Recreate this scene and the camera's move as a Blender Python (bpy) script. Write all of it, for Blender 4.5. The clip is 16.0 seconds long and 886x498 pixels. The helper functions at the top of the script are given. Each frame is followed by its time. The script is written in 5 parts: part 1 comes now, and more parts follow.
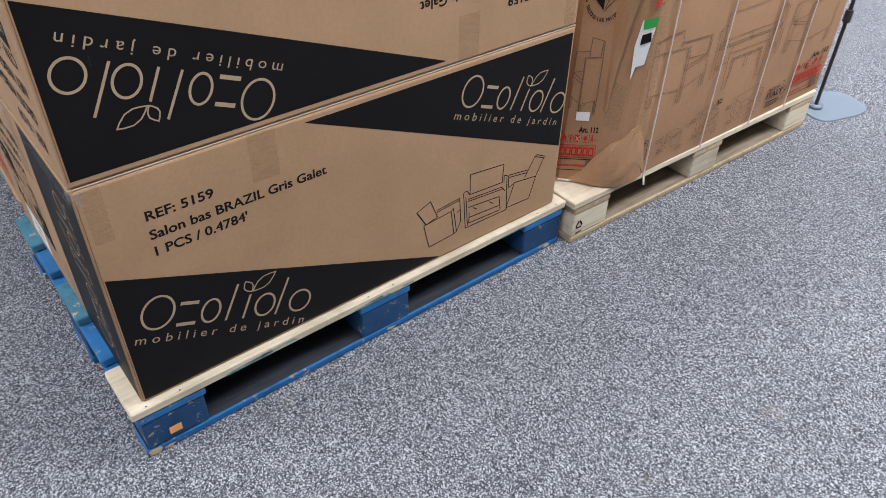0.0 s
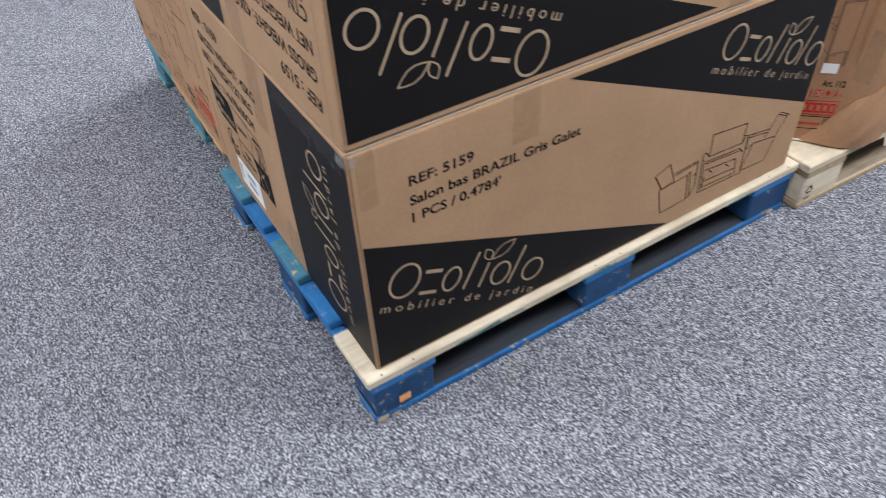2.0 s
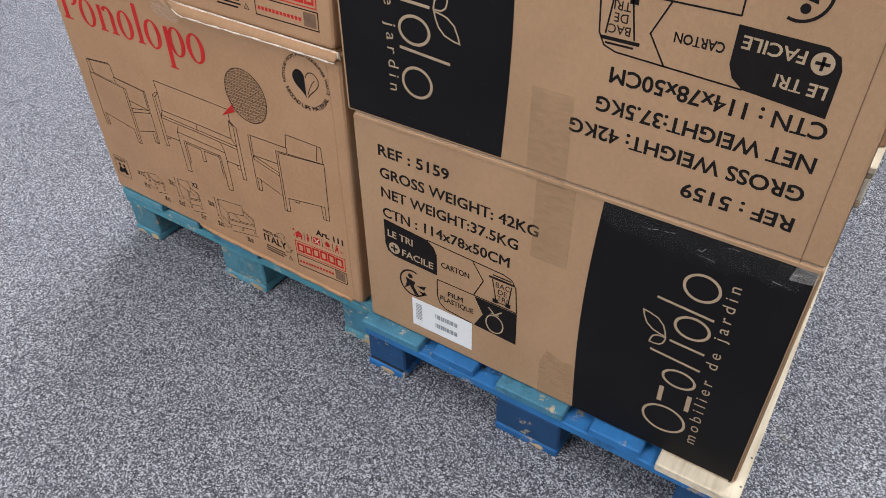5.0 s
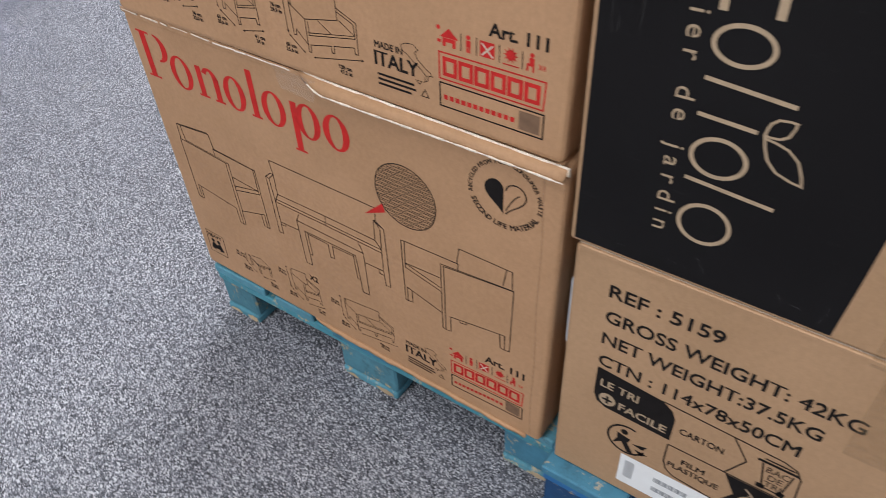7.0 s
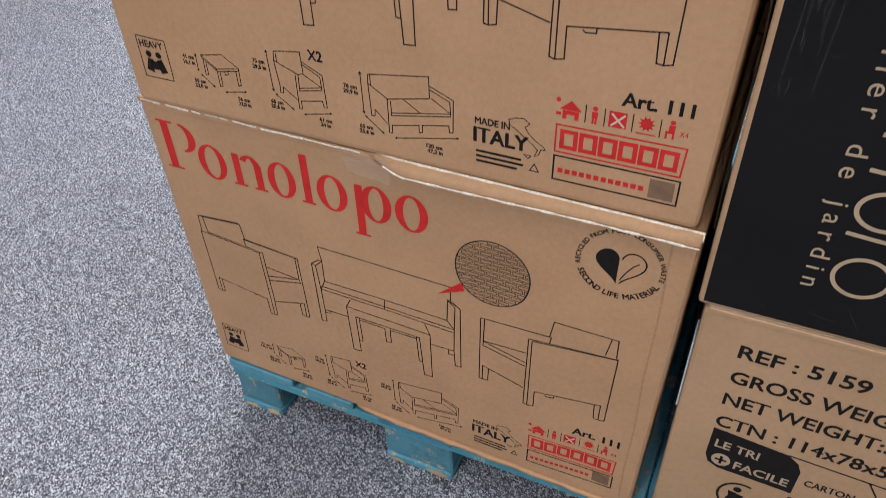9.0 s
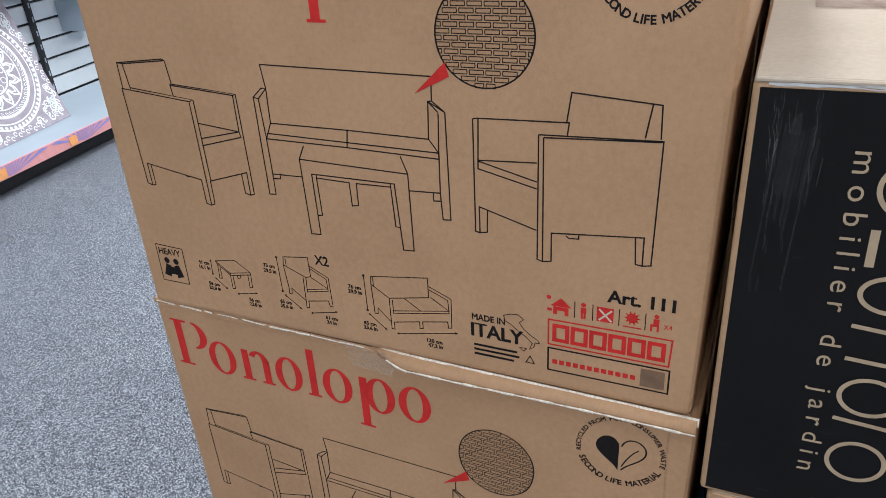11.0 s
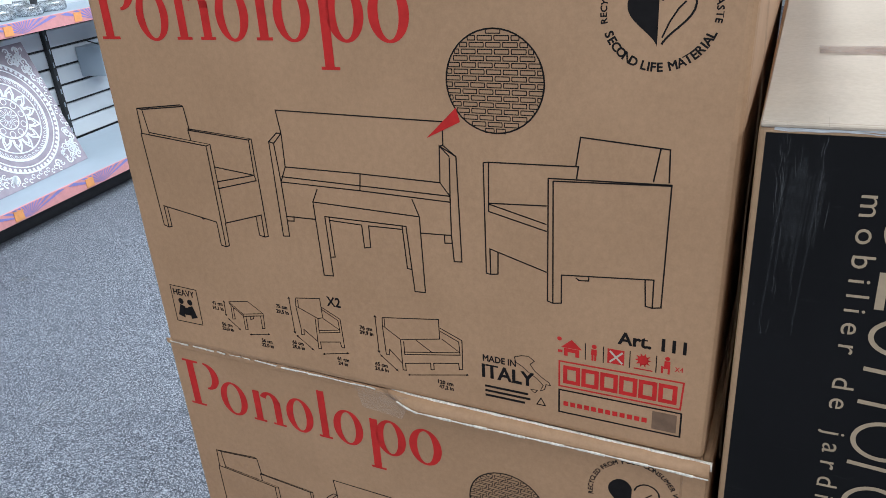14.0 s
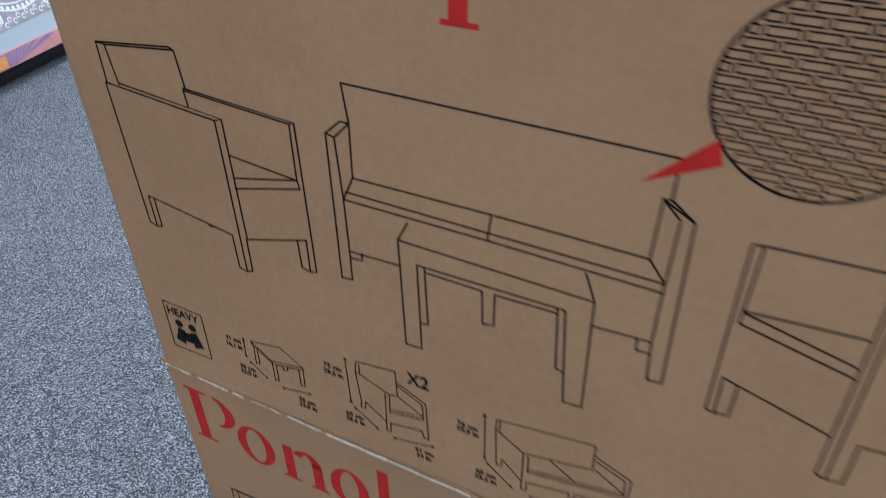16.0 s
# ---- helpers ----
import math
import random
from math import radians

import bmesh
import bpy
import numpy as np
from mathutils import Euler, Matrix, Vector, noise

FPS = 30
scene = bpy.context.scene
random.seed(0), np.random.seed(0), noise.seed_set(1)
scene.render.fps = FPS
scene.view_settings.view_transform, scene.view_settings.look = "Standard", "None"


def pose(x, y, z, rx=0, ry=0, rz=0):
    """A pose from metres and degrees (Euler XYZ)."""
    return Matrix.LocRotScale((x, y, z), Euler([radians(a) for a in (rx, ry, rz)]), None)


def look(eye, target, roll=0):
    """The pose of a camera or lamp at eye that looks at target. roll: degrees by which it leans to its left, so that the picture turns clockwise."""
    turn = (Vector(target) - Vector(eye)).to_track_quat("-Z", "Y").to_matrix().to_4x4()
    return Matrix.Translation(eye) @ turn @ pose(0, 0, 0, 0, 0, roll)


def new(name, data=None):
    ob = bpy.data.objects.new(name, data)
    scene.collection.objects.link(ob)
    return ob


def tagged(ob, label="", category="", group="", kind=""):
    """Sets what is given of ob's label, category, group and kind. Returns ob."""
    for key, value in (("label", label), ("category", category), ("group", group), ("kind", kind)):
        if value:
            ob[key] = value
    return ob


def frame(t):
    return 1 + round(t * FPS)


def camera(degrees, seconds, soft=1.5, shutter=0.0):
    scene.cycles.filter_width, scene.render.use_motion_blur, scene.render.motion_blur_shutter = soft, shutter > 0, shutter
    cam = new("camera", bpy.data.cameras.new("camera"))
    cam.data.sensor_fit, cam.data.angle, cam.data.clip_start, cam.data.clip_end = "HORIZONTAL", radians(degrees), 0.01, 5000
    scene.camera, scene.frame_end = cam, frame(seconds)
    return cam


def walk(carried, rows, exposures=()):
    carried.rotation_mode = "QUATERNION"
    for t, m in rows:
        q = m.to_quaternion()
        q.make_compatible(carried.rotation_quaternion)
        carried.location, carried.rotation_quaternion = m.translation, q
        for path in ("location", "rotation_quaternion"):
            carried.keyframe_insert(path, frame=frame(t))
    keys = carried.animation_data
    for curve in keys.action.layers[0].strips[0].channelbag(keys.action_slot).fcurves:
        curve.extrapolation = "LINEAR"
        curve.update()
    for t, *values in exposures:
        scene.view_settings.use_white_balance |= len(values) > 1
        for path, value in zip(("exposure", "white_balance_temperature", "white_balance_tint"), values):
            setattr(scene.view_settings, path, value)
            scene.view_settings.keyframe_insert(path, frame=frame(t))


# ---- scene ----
cam = camera(61.3, 16.0, soft=0.75, shutter=0.32)
PATH = [
    (0, (-0.161, -1.119, 1.317), (0.838, 0.09, 0.076), 1.3),
    (0.5, (-0.162, -1.1, 1.314), (0.812, 0.113, 0.057), 1.2),
    (1, (-0.184, -1.089, 1.314), (0.705, 0.151, 0.021), 0.4),
    (1.5, (-0.293, -1.048, 1.295), (0.514, 0.223, -0.021), -1.0),
    (2, (-0.334, -0.843, 1.284), (0.406, 0.425, -0.073), -2.9),
    (2.5, (-0.432, -0.566, 1.297), (0.323, 0.648, -0.101), -4.7),
    (3, (-0.595, -0.305, 1.289), (0.281, 0.793, -0.135), -4.5),
    (3.2, (-0.607, -0.219, 1.283), (0.31, 0.832, -0.151), -4.8),
    (5.3, (-0.934, 0.027, 1.319), (0.361, 0.883, 0.058), -1.0),
    (5.5, (-0.947, 0.037, 1.318), (0.342, 0.926, 0.073), -0.8),
    (6, (-0.899, 0.12, 1.311), (0.336, 1.064, 0.053), -0.7),
    (6.5, (-0.727, 0.325, 1.309), (0.436, 1.248, -0.031), -2.1),
    (7, (-0.654, 0.526, 1.301), (0.515, 1.388, -0.073), -3.4),
    (7.5, (-0.673, 0.723, 1.301), (0.544, 1.47, -0.099), -2.9),
    (8, (-0.678, 0.793, 1.299), (0.564, 1.479, -0.111), -2.9),
    (8.5, (-0.695, 0.807, 1.296), (0.596, 1.461, -0.084), -2.5),
    (9, (-0.713, 0.803, 1.309), (0.65, 1.467, 0.005), -2.6),
    (9.5, (-0.727, 0.792, 1.346), (0.731, 1.497, 0.172), -3.5),
    (10, (-0.732, 0.793, 1.369), (0.798, 1.512, 0.301), -3.7),
    (10.2, (-0.727, 0.791, 1.367), (0.82, 1.521, 0.332), -3.9),
    (12.5, (-0.739, 0.787, 1.374), (0.887, 1.556, 0.499), -3.8),
    (13, (-0.743, 0.79, 1.375), (0.885, 1.57, 0.515), -3.9),
    (13.5, (-0.741, 0.783, 1.374), (0.888, 1.572, 0.525), -4.1),
    (14, (-0.736, 0.785, 1.374), (0.893, 1.581, 0.53), -4.4),
    (14.5, (-0.734, 0.79, 1.375), (0.895, 1.582, 0.527), -4.3),
    (15, (-0.722, 0.801, 1.375), (0.884, 1.584, 0.477), -3.8),
    (15.5, (-0.582, 0.903, 1.358), (0.942, 1.693, 0.331), -3.0),
    (16, (-0.373, 1.093, 1.366), (1.038, 1.835, 0.159), -1.8),
]
EXPOSURES = [(0.0, 0.03, 6450, 10), (2.0, 0.1, 6400, 10), (3.0, 0.2, 6450, 10), (5.3, 0.03, 6650, 10), (8.0, 0.03, 6600, 10), (9.0, -0.02, 6550, 10), (10.2, -0.1, 6350, 7), (12.3, -0.22, 5750, 2), (15.0, -0.26, 5750, 2), (16.0, -0.62, 5650, 2)]
walk(cam, [(t, look(eye, target, roll)) for t, eye, target, roll in PATH], EXPOSURES)

# ---- world and light ----
world = bpy.data.worlds.new("world")
scene.world = world
world.use_nodes = True
world.node_tree.nodes["Background"].inputs[0].default_value = (0.8, 0.9, 1.0, 1)
world.node_tree.nodes["Background"].inputs[1].default_value = 0.05
LAMPS = [(-4.2, -1.8, 60), (-4.2, 1.9, 204), (-1.3, 0.8, 25), (-4.0, 4.0, 22), (-0.4, -1.1, 58), (0.9, 1.7, 58), (-0.5, 4.2, 14), (2.2, -1.2, 84), (2.4, 2.9, 112), (4.7, -1.5, 164), (5.0, 1.6, 80)]
for lx, ly, watts in LAMPS:
    lamp = bpy.data.lights.new("ceiling_panel_light", "AREA")
    lamp.shape, lamp.size, lamp.size_y = "RECTANGLE", 1.5, 0.6
    lamp.energy, lamp.color = watts, (0.96, 0.98, 1.0)
    new("ceiling_panel_light", lamp).matrix_world = pose(lx, ly, 3.12)


# ---- materials ----
def node_mat(name, rough=0.7, metal=0.0):
    m = bpy.data.materials.new(name)
    m.use_nodes = True
    nt = m.node_tree
    b = nt.nodes["Principled BSDF"]
    b.inputs["Roughness"].default_value = rough
    b.inputs["Metallic"].default_value = metal
    return m, nt, b


def add(nt, kind, **values):
    n = nt.nodes.new(kind)
    for k, v in values.items():
        n.inputs[k.replace("_", " ")].default_value = v
    return n


def coords(nt, scale=(1, 1, 1)):
    tc = nt.nodes.new("ShaderNodeTexCoord")
    mp = nt.nodes.new("ShaderNodeMapping")
    mp.inputs["Scale"].default_value = scale
    nt.links.new(tc.outputs["Object"], mp.inputs["Vector"])
    return mp.outputs["Vector"]


def ramp(nt, fac, *stops):
    r = nt.nodes.new("ShaderNodeValToRGB")
    els = r.color_ramp.elements
    while len(els) < len(stops):
        els.new(0.5)
    for e, (p, c) in zip(els, stops):
        e.position, e.color = p, (*c, 1)
    nt.links.new(fac, r.inputs["Fac"])
    return r.outputs["Color"]


def mix(nt, fac, a, b, mode="MIX"):
    n = nt.nodes.new("ShaderNodeMix")
    n.data_type, n.blend_type = "RGBA", mode
    for sock, v in ((n.inputs[0], fac), (n.inputs[6], a), (n.inputs[7], b)):
        if isinstance(v, (int, float)):
            sock.default_value = v
        elif isinstance(v, tuple):
            sock.default_value = (*v, 1)
        else:
            nt.links.new(v, sock)
    return n.outputs[2]


def noise_tex(nt, vec, scale, detail=3.0, rough=0.55):
    n = add(nt, "ShaderNodeTexNoise", Scale=scale, Detail=detail, Roughness=rough)
    nt.links.new(vec, n.inputs["Vector"])
    return n.outputs["Fac"]


def bump(nt, b, height, strength=0.3, dist=0.001):
    n = add(nt, "ShaderNodeBump", Strength=strength, Distance=dist)
    nt.links.new(height, n.inputs["Height"])
    nt.links.new(n.outputs["Normal"], b.inputs["Normal"])


def carpet_mat():
    m, nt, b = node_mat("speckled_carpet", 0.95)
    v = coords(nt)
    vo = add(nt, "ShaderNodeTexVoronoi", Scale=360.0)
    nt.links.new(v, vo.inputs["Vector"])
    bw = nt.nodes.new("ShaderNodeRGBToBW")
    nt.links.new(vo.outputs["Color"], bw.inputs["Color"])
    fine = ramp(nt, bw.outputs[0], (0.22, (0.010, 0.011, 0.015)), (0.42, (0.074, 0.079, 0.098)), (0.60, (0.20, 0.207, 0.238)), (0.82, (0.60, 0.61, 0.66)))
    tuft = ramp(nt, noise_tex(nt, v, 26.0, 3.0), (0.35, (0.06, 0.06, 0.06)), (0.65, (0.30, 0.30, 0.30)))
    fine = mix(nt, tuft, fine, (0.185, 0.192, 0.225))
    n2 = noise_tex(nt, v, 140.0, 2.0)
    c = mix(nt, ramp(nt, n2, (0.36, (0, 0, 0)), (0.66, (1, 1, 1))), fine, mix(nt, 0.15, fine, (0.26, 0.265, 0.295)))
    big = noise_tex(nt, v, 1.6, 4.0)
    c = mix(nt, 1.0, c, ramp(nt, big, (0.3, (0.90, 0.90, 0.92)), (0.7, (1.0, 1.0, 1.0))), "MULTIPLY")
    stain = ramp(nt, noise_tex(nt, v, 5.0, 2.0), (0.70, (0, 0, 0)), (0.76, (0.35, 0.35, 0.35)))
    c = mix(nt, stain, c, (0.22, 0.20, 0.17))
    speck = ramp(nt, noise_tex(nt, v, 13.0, 3.0, 0.7), (0.735, (0, 0, 0)), (0.76, (0.75, 0.75, 0.75)))
    c = mix(nt, speck, c, (0.045, 0.042, 0.045))
    nt.links.new(c, b.inputs["Base Color"])
    b.inputs["Specular IOR Level"].default_value = 0.15
    bump(nt, b, bw.outputs[0], 0.6, 0.003)
    return m


def card_mat(name, base, dark, ribs=0.03):
    m, nt, b = node_mat(name, 0.62)
    v = coords(nt)
    fibre = noise_tex(nt, coords(nt, (60, 60, 60)), 6.0, 4.0, 0.7)
    c = mix(nt, ramp(nt, fibre, (0.30, (0.2, 0.2, 0.2)), (0.75, (0.8, 0.8, 0.8))), base, dark)
    mott = noise_tex(nt, v, 120.0, 3.0, 0.6)
    c = mix(nt, 1.0, c, ramp(nt, mott, (0.3, (0.93, 0.93, 0.93)), (0.7, (1.04, 1.04, 1.04))), "MULTIPLY")
    blot = noise_tex(nt, v, 4.5, 5.0, 0.6)
    c = mix(nt, 1.0, c, ramp(nt, blot, (0.3, (0.86, 0.85, 0.83)), (0.62, (1.0, 1.0, 1.0))), "MULTIPLY")
    scuff = ramp(nt, noise_tex(nt, coords(nt, (3, 3, 14)), 7.0, 5.0, 0.7), (0.66, (0, 0, 0)), (0.78, (0.35, 0.35, 0.35)))
    c = mix(nt, scuff, c, tuple(min(1, x * 1.25 + 0.02) for x in base))
    nt.links.new(c, b.inputs["Base Color"])
    b.inputs["Specular IOR Level"].default_value = 0.35 if ribs else 0.2
    wave = add(nt, "ShaderNodeTexWave", Scale=42.0, Distortion=0.6)
    wave.bands_direction = "Z"
    nt.links.new(v, wave.inputs["Vector"])
    h = nt.nodes.new("ShaderNodeMath")
    h.operation = "MULTIPLY_ADD"
    nt.links.new(wave.outputs["Fac"], h.inputs[0])
    h.inputs[1].default_value = ribs
    nt.links.new(noise_tex(nt, v, 9.0, 3.0), h.inputs[2])
    bump(nt, b, h.outputs[0], 0.25, 0.004)
    return m


def plain_mat(name, col, rough=0.6, metal=0.0, var=0.12, scale=30.0, spec=0.5):
    m, nt, b = node_mat(name, rough, metal)
    n = noise_tex(nt, coords(nt), scale, 4.0, 0.6)
    lo = tuple(x * (1 - var) for x in col)
    hi = tuple(min(1, x * (1 + var)) for x in col)
    nt.links.new(ramp(nt, n, (0.3, lo), (0.7, hi)), b.inputs["Base Color"])
    b.inputs["Specular IOR Level"].default_value = spec
    bump(nt, b, n, 0.08, 0.001)
    return m


def black_print_mat():
    m, nt, b = node_mat("black_ink_on_card", 0.45)
    v = coords(nt)
    scuff = ramp(nt, noise_tex(nt, coords(nt, (2, 2, 9)), 9.0, 6.0, 0.75), (0.60, (0, 0, 0)), (0.85, (0.6, 0.6, 0.6)))
    c = mix(nt, noise_tex(nt, v, 5.0, 3.0), (0.006, 0.0055, 0.006), (0.012, 0.011, 0.012))
    c = mix(nt, scuff, c, (0.026, 0.025, 0.026))
    nt.links.new(c, b.inputs["Base Color"])
    b.inputs["Specular IOR Level"].default_value = 0.11
    bump(nt, b, noise_tex(nt, v, 14.0, 3.0), 0.2, 0.003)
    return m


def wood_mat(name, base, dark, paint=None, wear=0.56, axis=0):
    m, nt, b = node_mat(name, 0.75)
    sc = [26.0, 26.0, 26.0]
    sc[axis] = 2.2
    rnd = nt.nodes.new("ShaderNodeObjectInfo")
    tc = nt.nodes.new("ShaderNodeTexCoord")
    off = nt.nodes.new("ShaderNodeVectorMath")
    off.operation = "ADD"
    nt.links.new(tc.outputs["Object"], off.inputs[0])
    nt.links.new(rnd.outputs["Random"], off.inputs[1])
    mp = nt.nodes.new("ShaderNodeMapping")
    mp.inputs["Scale"].default_value = sc
    nt.links.new(off.outputs[0], mp.inputs["Vector"])
    grain = noise_tex(nt, mp.outputs[0], 2.5, 6.0, 0.65)
    c = ramp(nt, grain, (0.3, dark), (0.5, base), (0.75, tuple(min(1, x * 1.12) for x in base)))
    stain = ramp(nt, noise_tex(nt, off.outputs[0], 7.0, 4.0), (0.52, (0, 0, 0)), (0.72, (0.5, 0.5, 0.5)))
    c = mix(nt, stain, c, tuple(x * 0.55 for x in dark))
    if paint:
        p = mix(nt, noise_tex(nt, off.outputs[0], 18.0, 5.0, 0.7), tuple(x * 0.55 for x in paint), tuple(x * 1.35 for x in paint))
        worn = ramp(nt, noise_tex(nt, off.outputs[0], 16.0, 9.0, 0.78), (wear, (0, 0, 0)), (wear + 0.04, (1, 1, 1)))
        dirt = ramp(nt, noise_tex(nt, off.outputs[0], 11.0, 6.0, 0.8), (0.55, (0, 0, 0)), (0.7, (0.7, 0.7, 0.7)))
        p = mix(nt, dirt, p, tuple(x * 0.3 + 0.006 for x in paint))
        c = mix(nt, worn, p, c)
    val = nt.nodes.new("ShaderNodeHueSaturation")
    mr = add(nt, "ShaderNodeMapRange", To_Min=0.8, To_Max=1.15)
    nt.links.new(rnd.outputs["Random"], mr.inputs["Value"])
    nt.links.new(mr.outputs[0], val.inputs["Value"])
    nt.links.new(c, val.inputs["Color"])
    nt.links.new(val.outputs[0], b.inputs["Base Color"])
    bump(nt, b, grain, 0.45, 0.002)
    return m


def film_mat(name, col, cover, rough=0.12):
    m, nt, b = node_mat(name, rough)
    b.inputs["Base Color"].default_value = (*col, 1)
    n = noise_tex(nt, coords(nt, (8, 8, 30)), 5.0, 4.0)
    r = ramp(nt, n, (0.35, (cover * 0.6,) * 3), (0.7, (min(1, cover * 1.4),) * 3))
    nt.links.new(r, b.inputs["Alpha"])
    bump(nt, b, n, 0.35, 0.002)
    return m


M_CARPET = carpet_mat()
M_CARD = card_mat("kraft_card", (0.458, 0.284, 0.165), (0.382, 0.233, 0.132))
M_CARD2 = card_mat("brown_card", (0.475, 0.277, 0.155), (0.40, 0.229, 0.126))
M_CARD3 = card_mat("worn_brown_card", (0.45, 0.255, 0.143), (0.38, 0.21, 0.115))
# same kraft made paler: glare on the carton tops put into the colour
M_CARDSHEEN = card_mat("sheen_card", (0.48, 0.39, 0.315), (0.455, 0.365, 0.29), 0.0)
M_EDGE = plain_mat("torn_card_edge", (0.70, 0.63, 0.54), 0.9, 0, 0.28, 260.0)
M_INK = black_print_mat()
M_LINE = plain_mat("black_ink", (0.012, 0.010, 0.010), 0.7, 0, 0.2, 60.0, 0.1)
M_FAINT = plain_mat("faded_brown_ink", (0.17, 0.095, 0.055), 0.65, 0, 0.2, 60.0)
M_RED = plain_mat("red_ink", (0.50, 0.024, 0.022), 0.65, 0, 0.15, 40.0, 0.15)
M_TAN = plain_mat("unprinted_card", (0.40, 0.29, 0.19), 0.65, 0, 0.1, 60.0)
M_GREYPRINT = plain_mat("grey_print", (0.52, 0.43, 0.34), 0.65, 0, 0.08, 60.0)
M_WHITE = plain_mat("white_paper", (0.78, 0.79, 0.80), 0.55, 0, 0.04, 20.0)
M_WOOD = wood_mat("raw_pine", (0.69, 0.60, 0.465), (0.53, 0.43, 0.30))
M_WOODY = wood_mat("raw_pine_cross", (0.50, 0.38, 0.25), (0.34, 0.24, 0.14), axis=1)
M_BLUE = wood_mat("blue_paint_wood", (0.42, 0.33, 0.21), (0.22, 0.16, 0.10), (0.009, 0.125, 0.36), 0.585)
M_BLUEY = wood_mat("blue_paint_wood_cross", (0.40, 0.32, 0.2), (0.2, 0.15, 0.10), (0.016, 0.15, 0.40), 0.60, axis=1)
M_WORN = wood_mat("worn_blue_wood", (0.48, 0.38, 0.24), (0.28, 0.2, 0.12), (0.05, 0.19, 0.29), 0.585)
M_TEAL = wood_mat("teal_paint_wood", (0.45, 0.37, 0.23), (0.26, 0.2, 0.12), (0.075, 0.235, 0.315), 0.575)
M_TEALBASE = wood_mat("bare_teal_wood", (0.50, 0.41, 0.27), (0.30, 0.23, 0.14), (0.07, 0.23, 0.31), 0.53)
M_TEALY = wood_mat("teal_paint_wood_cross", (0.45, 0.37, 0.23), (0.26, 0.2, 0.12), (0.06, 0.25, 0.33), 0.58, axis=1)
M_TAPE = film_mat("clear_tape", (0.42, 0.27, 0.15), 0.22)
M_CREASE = film_mat("soft_crease", (0.24, 0.13, 0.07), 0.15, 0.7)
M_BLUEBLK = wood_mat("scuffed_blue_block", (0.46, 0.37, 0.25), (0.24, 0.18, 0.11), (0.006, 0.056, 0.16), 0.585)
# darker brown wood for the raw pallet's base board tops
M_BROWNWOOD = wood_mat("brown_wood", (0.27, 0.21, 0.15), (0.13, 0.095, 0.065))
# near-black wood: the shade below the blue deck, put into the colour
M_UNDERSHADE = wood_mat("shade_dark_wood", (0.020, 0.024, 0.034), (0.006, 0.007, 0.011))
M_BARCODE = plain_mat("faint_grey_print", (0.30, 0.31, 0.33), 0.6, 0, 0.2, 60.0)
M_BLACKTAPE = film_mat("glossy_tape_over_black", (0.03, 0.03, 0.03), 0.35, 0.08)
M_GLINT = film_mat("painted_tape_glint", (0.55, 0.54, 0.53), 0.4, 0.15)
M_STRAP = plain_mat("white_strap", (0.52, 0.44, 0.41), 0.35, 0, 0.1, 50.0)
M_PLATE = plain_mat("grey_coated_steel", (0.20, 0.245, 0.31), 0.35, 0.0, 0.05, 6.0)
M_BLACKPL = plain_mat("black_plastic", (0.025, 0.025, 0.028), 0.4, 0, 0.2, 30.0)
M_CRATE = plain_mat("blue_plastic", (0.01, 0.085, 0.62), 0.35, 0, 0.08, 8.0)
M_SHELF = plain_mat("light_grey_steel", (0.42, 0.475, 0.54), 0.4, 0, 0.04, 4.0)
M_SLAT = plain_mat("white_slat_panel", (0.72, 0.74, 0.78), 0.45, 0, 0.05, 5.0)
M_WALL = plain_mat("painted_wall", (0.36, 0.36, 0.37), 0.8, 0, 0.05, 2.0)
M_CEIL = plain_mat("ceiling_tile", (0.5, 0.5, 0.5), 0.85, 0, 0.04, 3.0)
M_ORANGE = plain_mat("orange_label", (0.85, 0.37, 0.13), 0.5, 0, 0.08, 40.0)
M_PURPLE = plain_mat("purple_print", (0.27, 0.26, 0.60), 0.4, 0, 0.08, 30.0)
M_PINK = plain_mat("pink_orange_print", (0.74, 0.33, 0.33), 0.4, 0, 0.08, 30.0)
M_MAUVE = plain_mat("mauve_canvas", (0.38, 0.32, 0.37), 0.7, 0, 0.2, 14.0)
M_SILVER = plain_mat("silver_white_paint", (0.88, 0.88, 0.91), 0.3, 0.0, 0.08, 60.0)
M_GREEN = plain_mat("green_ink", (0.03, 0.33, 0.06), 0.5, 0, 0.1, 40.0)


def glitter_mat():
    m, nt, b = node_mat("glitter_glass", 0.25, 0.7)
    vo = add(nt, "ShaderNodeTexVoronoi", Scale=260.0)
    nt.links.new(coords(nt), vo.inputs["Vector"])
    bw = nt.nodes.new("ShaderNodeRGBToBW")
    nt.links.new(vo.outputs["Color"], bw.inputs["Color"])
    nt.links.new(ramp(nt, bw.outputs[0], (0.2, (0.16, 0.17, 0.19)), (0.8, (0.85, 0.87, 0.9))), b.inputs["Base Color"])
    bump(nt, b, bw.outputs[0], 0.8, 0.003)
    return m


M_GLITTER = glitter_mat()
I4 = Matrix.Identity(4)


# ---- mesh helpers ----
def empty(name, m, label, category, group="", kind=""):
    ob = new(name)
    ob.empty_display_size = 0.1
    ob.matrix_world = m
    return tagged(ob, label, category, group, kind)


def link_mesh(name, bm, mat, smooth=False):
    me = bpy.data.meshes.new(name)
    bmesh.ops.recalc_face_normals(bm, faces=bm.faces)
    bm.to_mesh(me)
    bm.free()
    me.materials.append(mat)
    if smooth:
        me.polygons.foreach_set("use_smooth", [True] * len(me.polygons))
    return new(name, me)


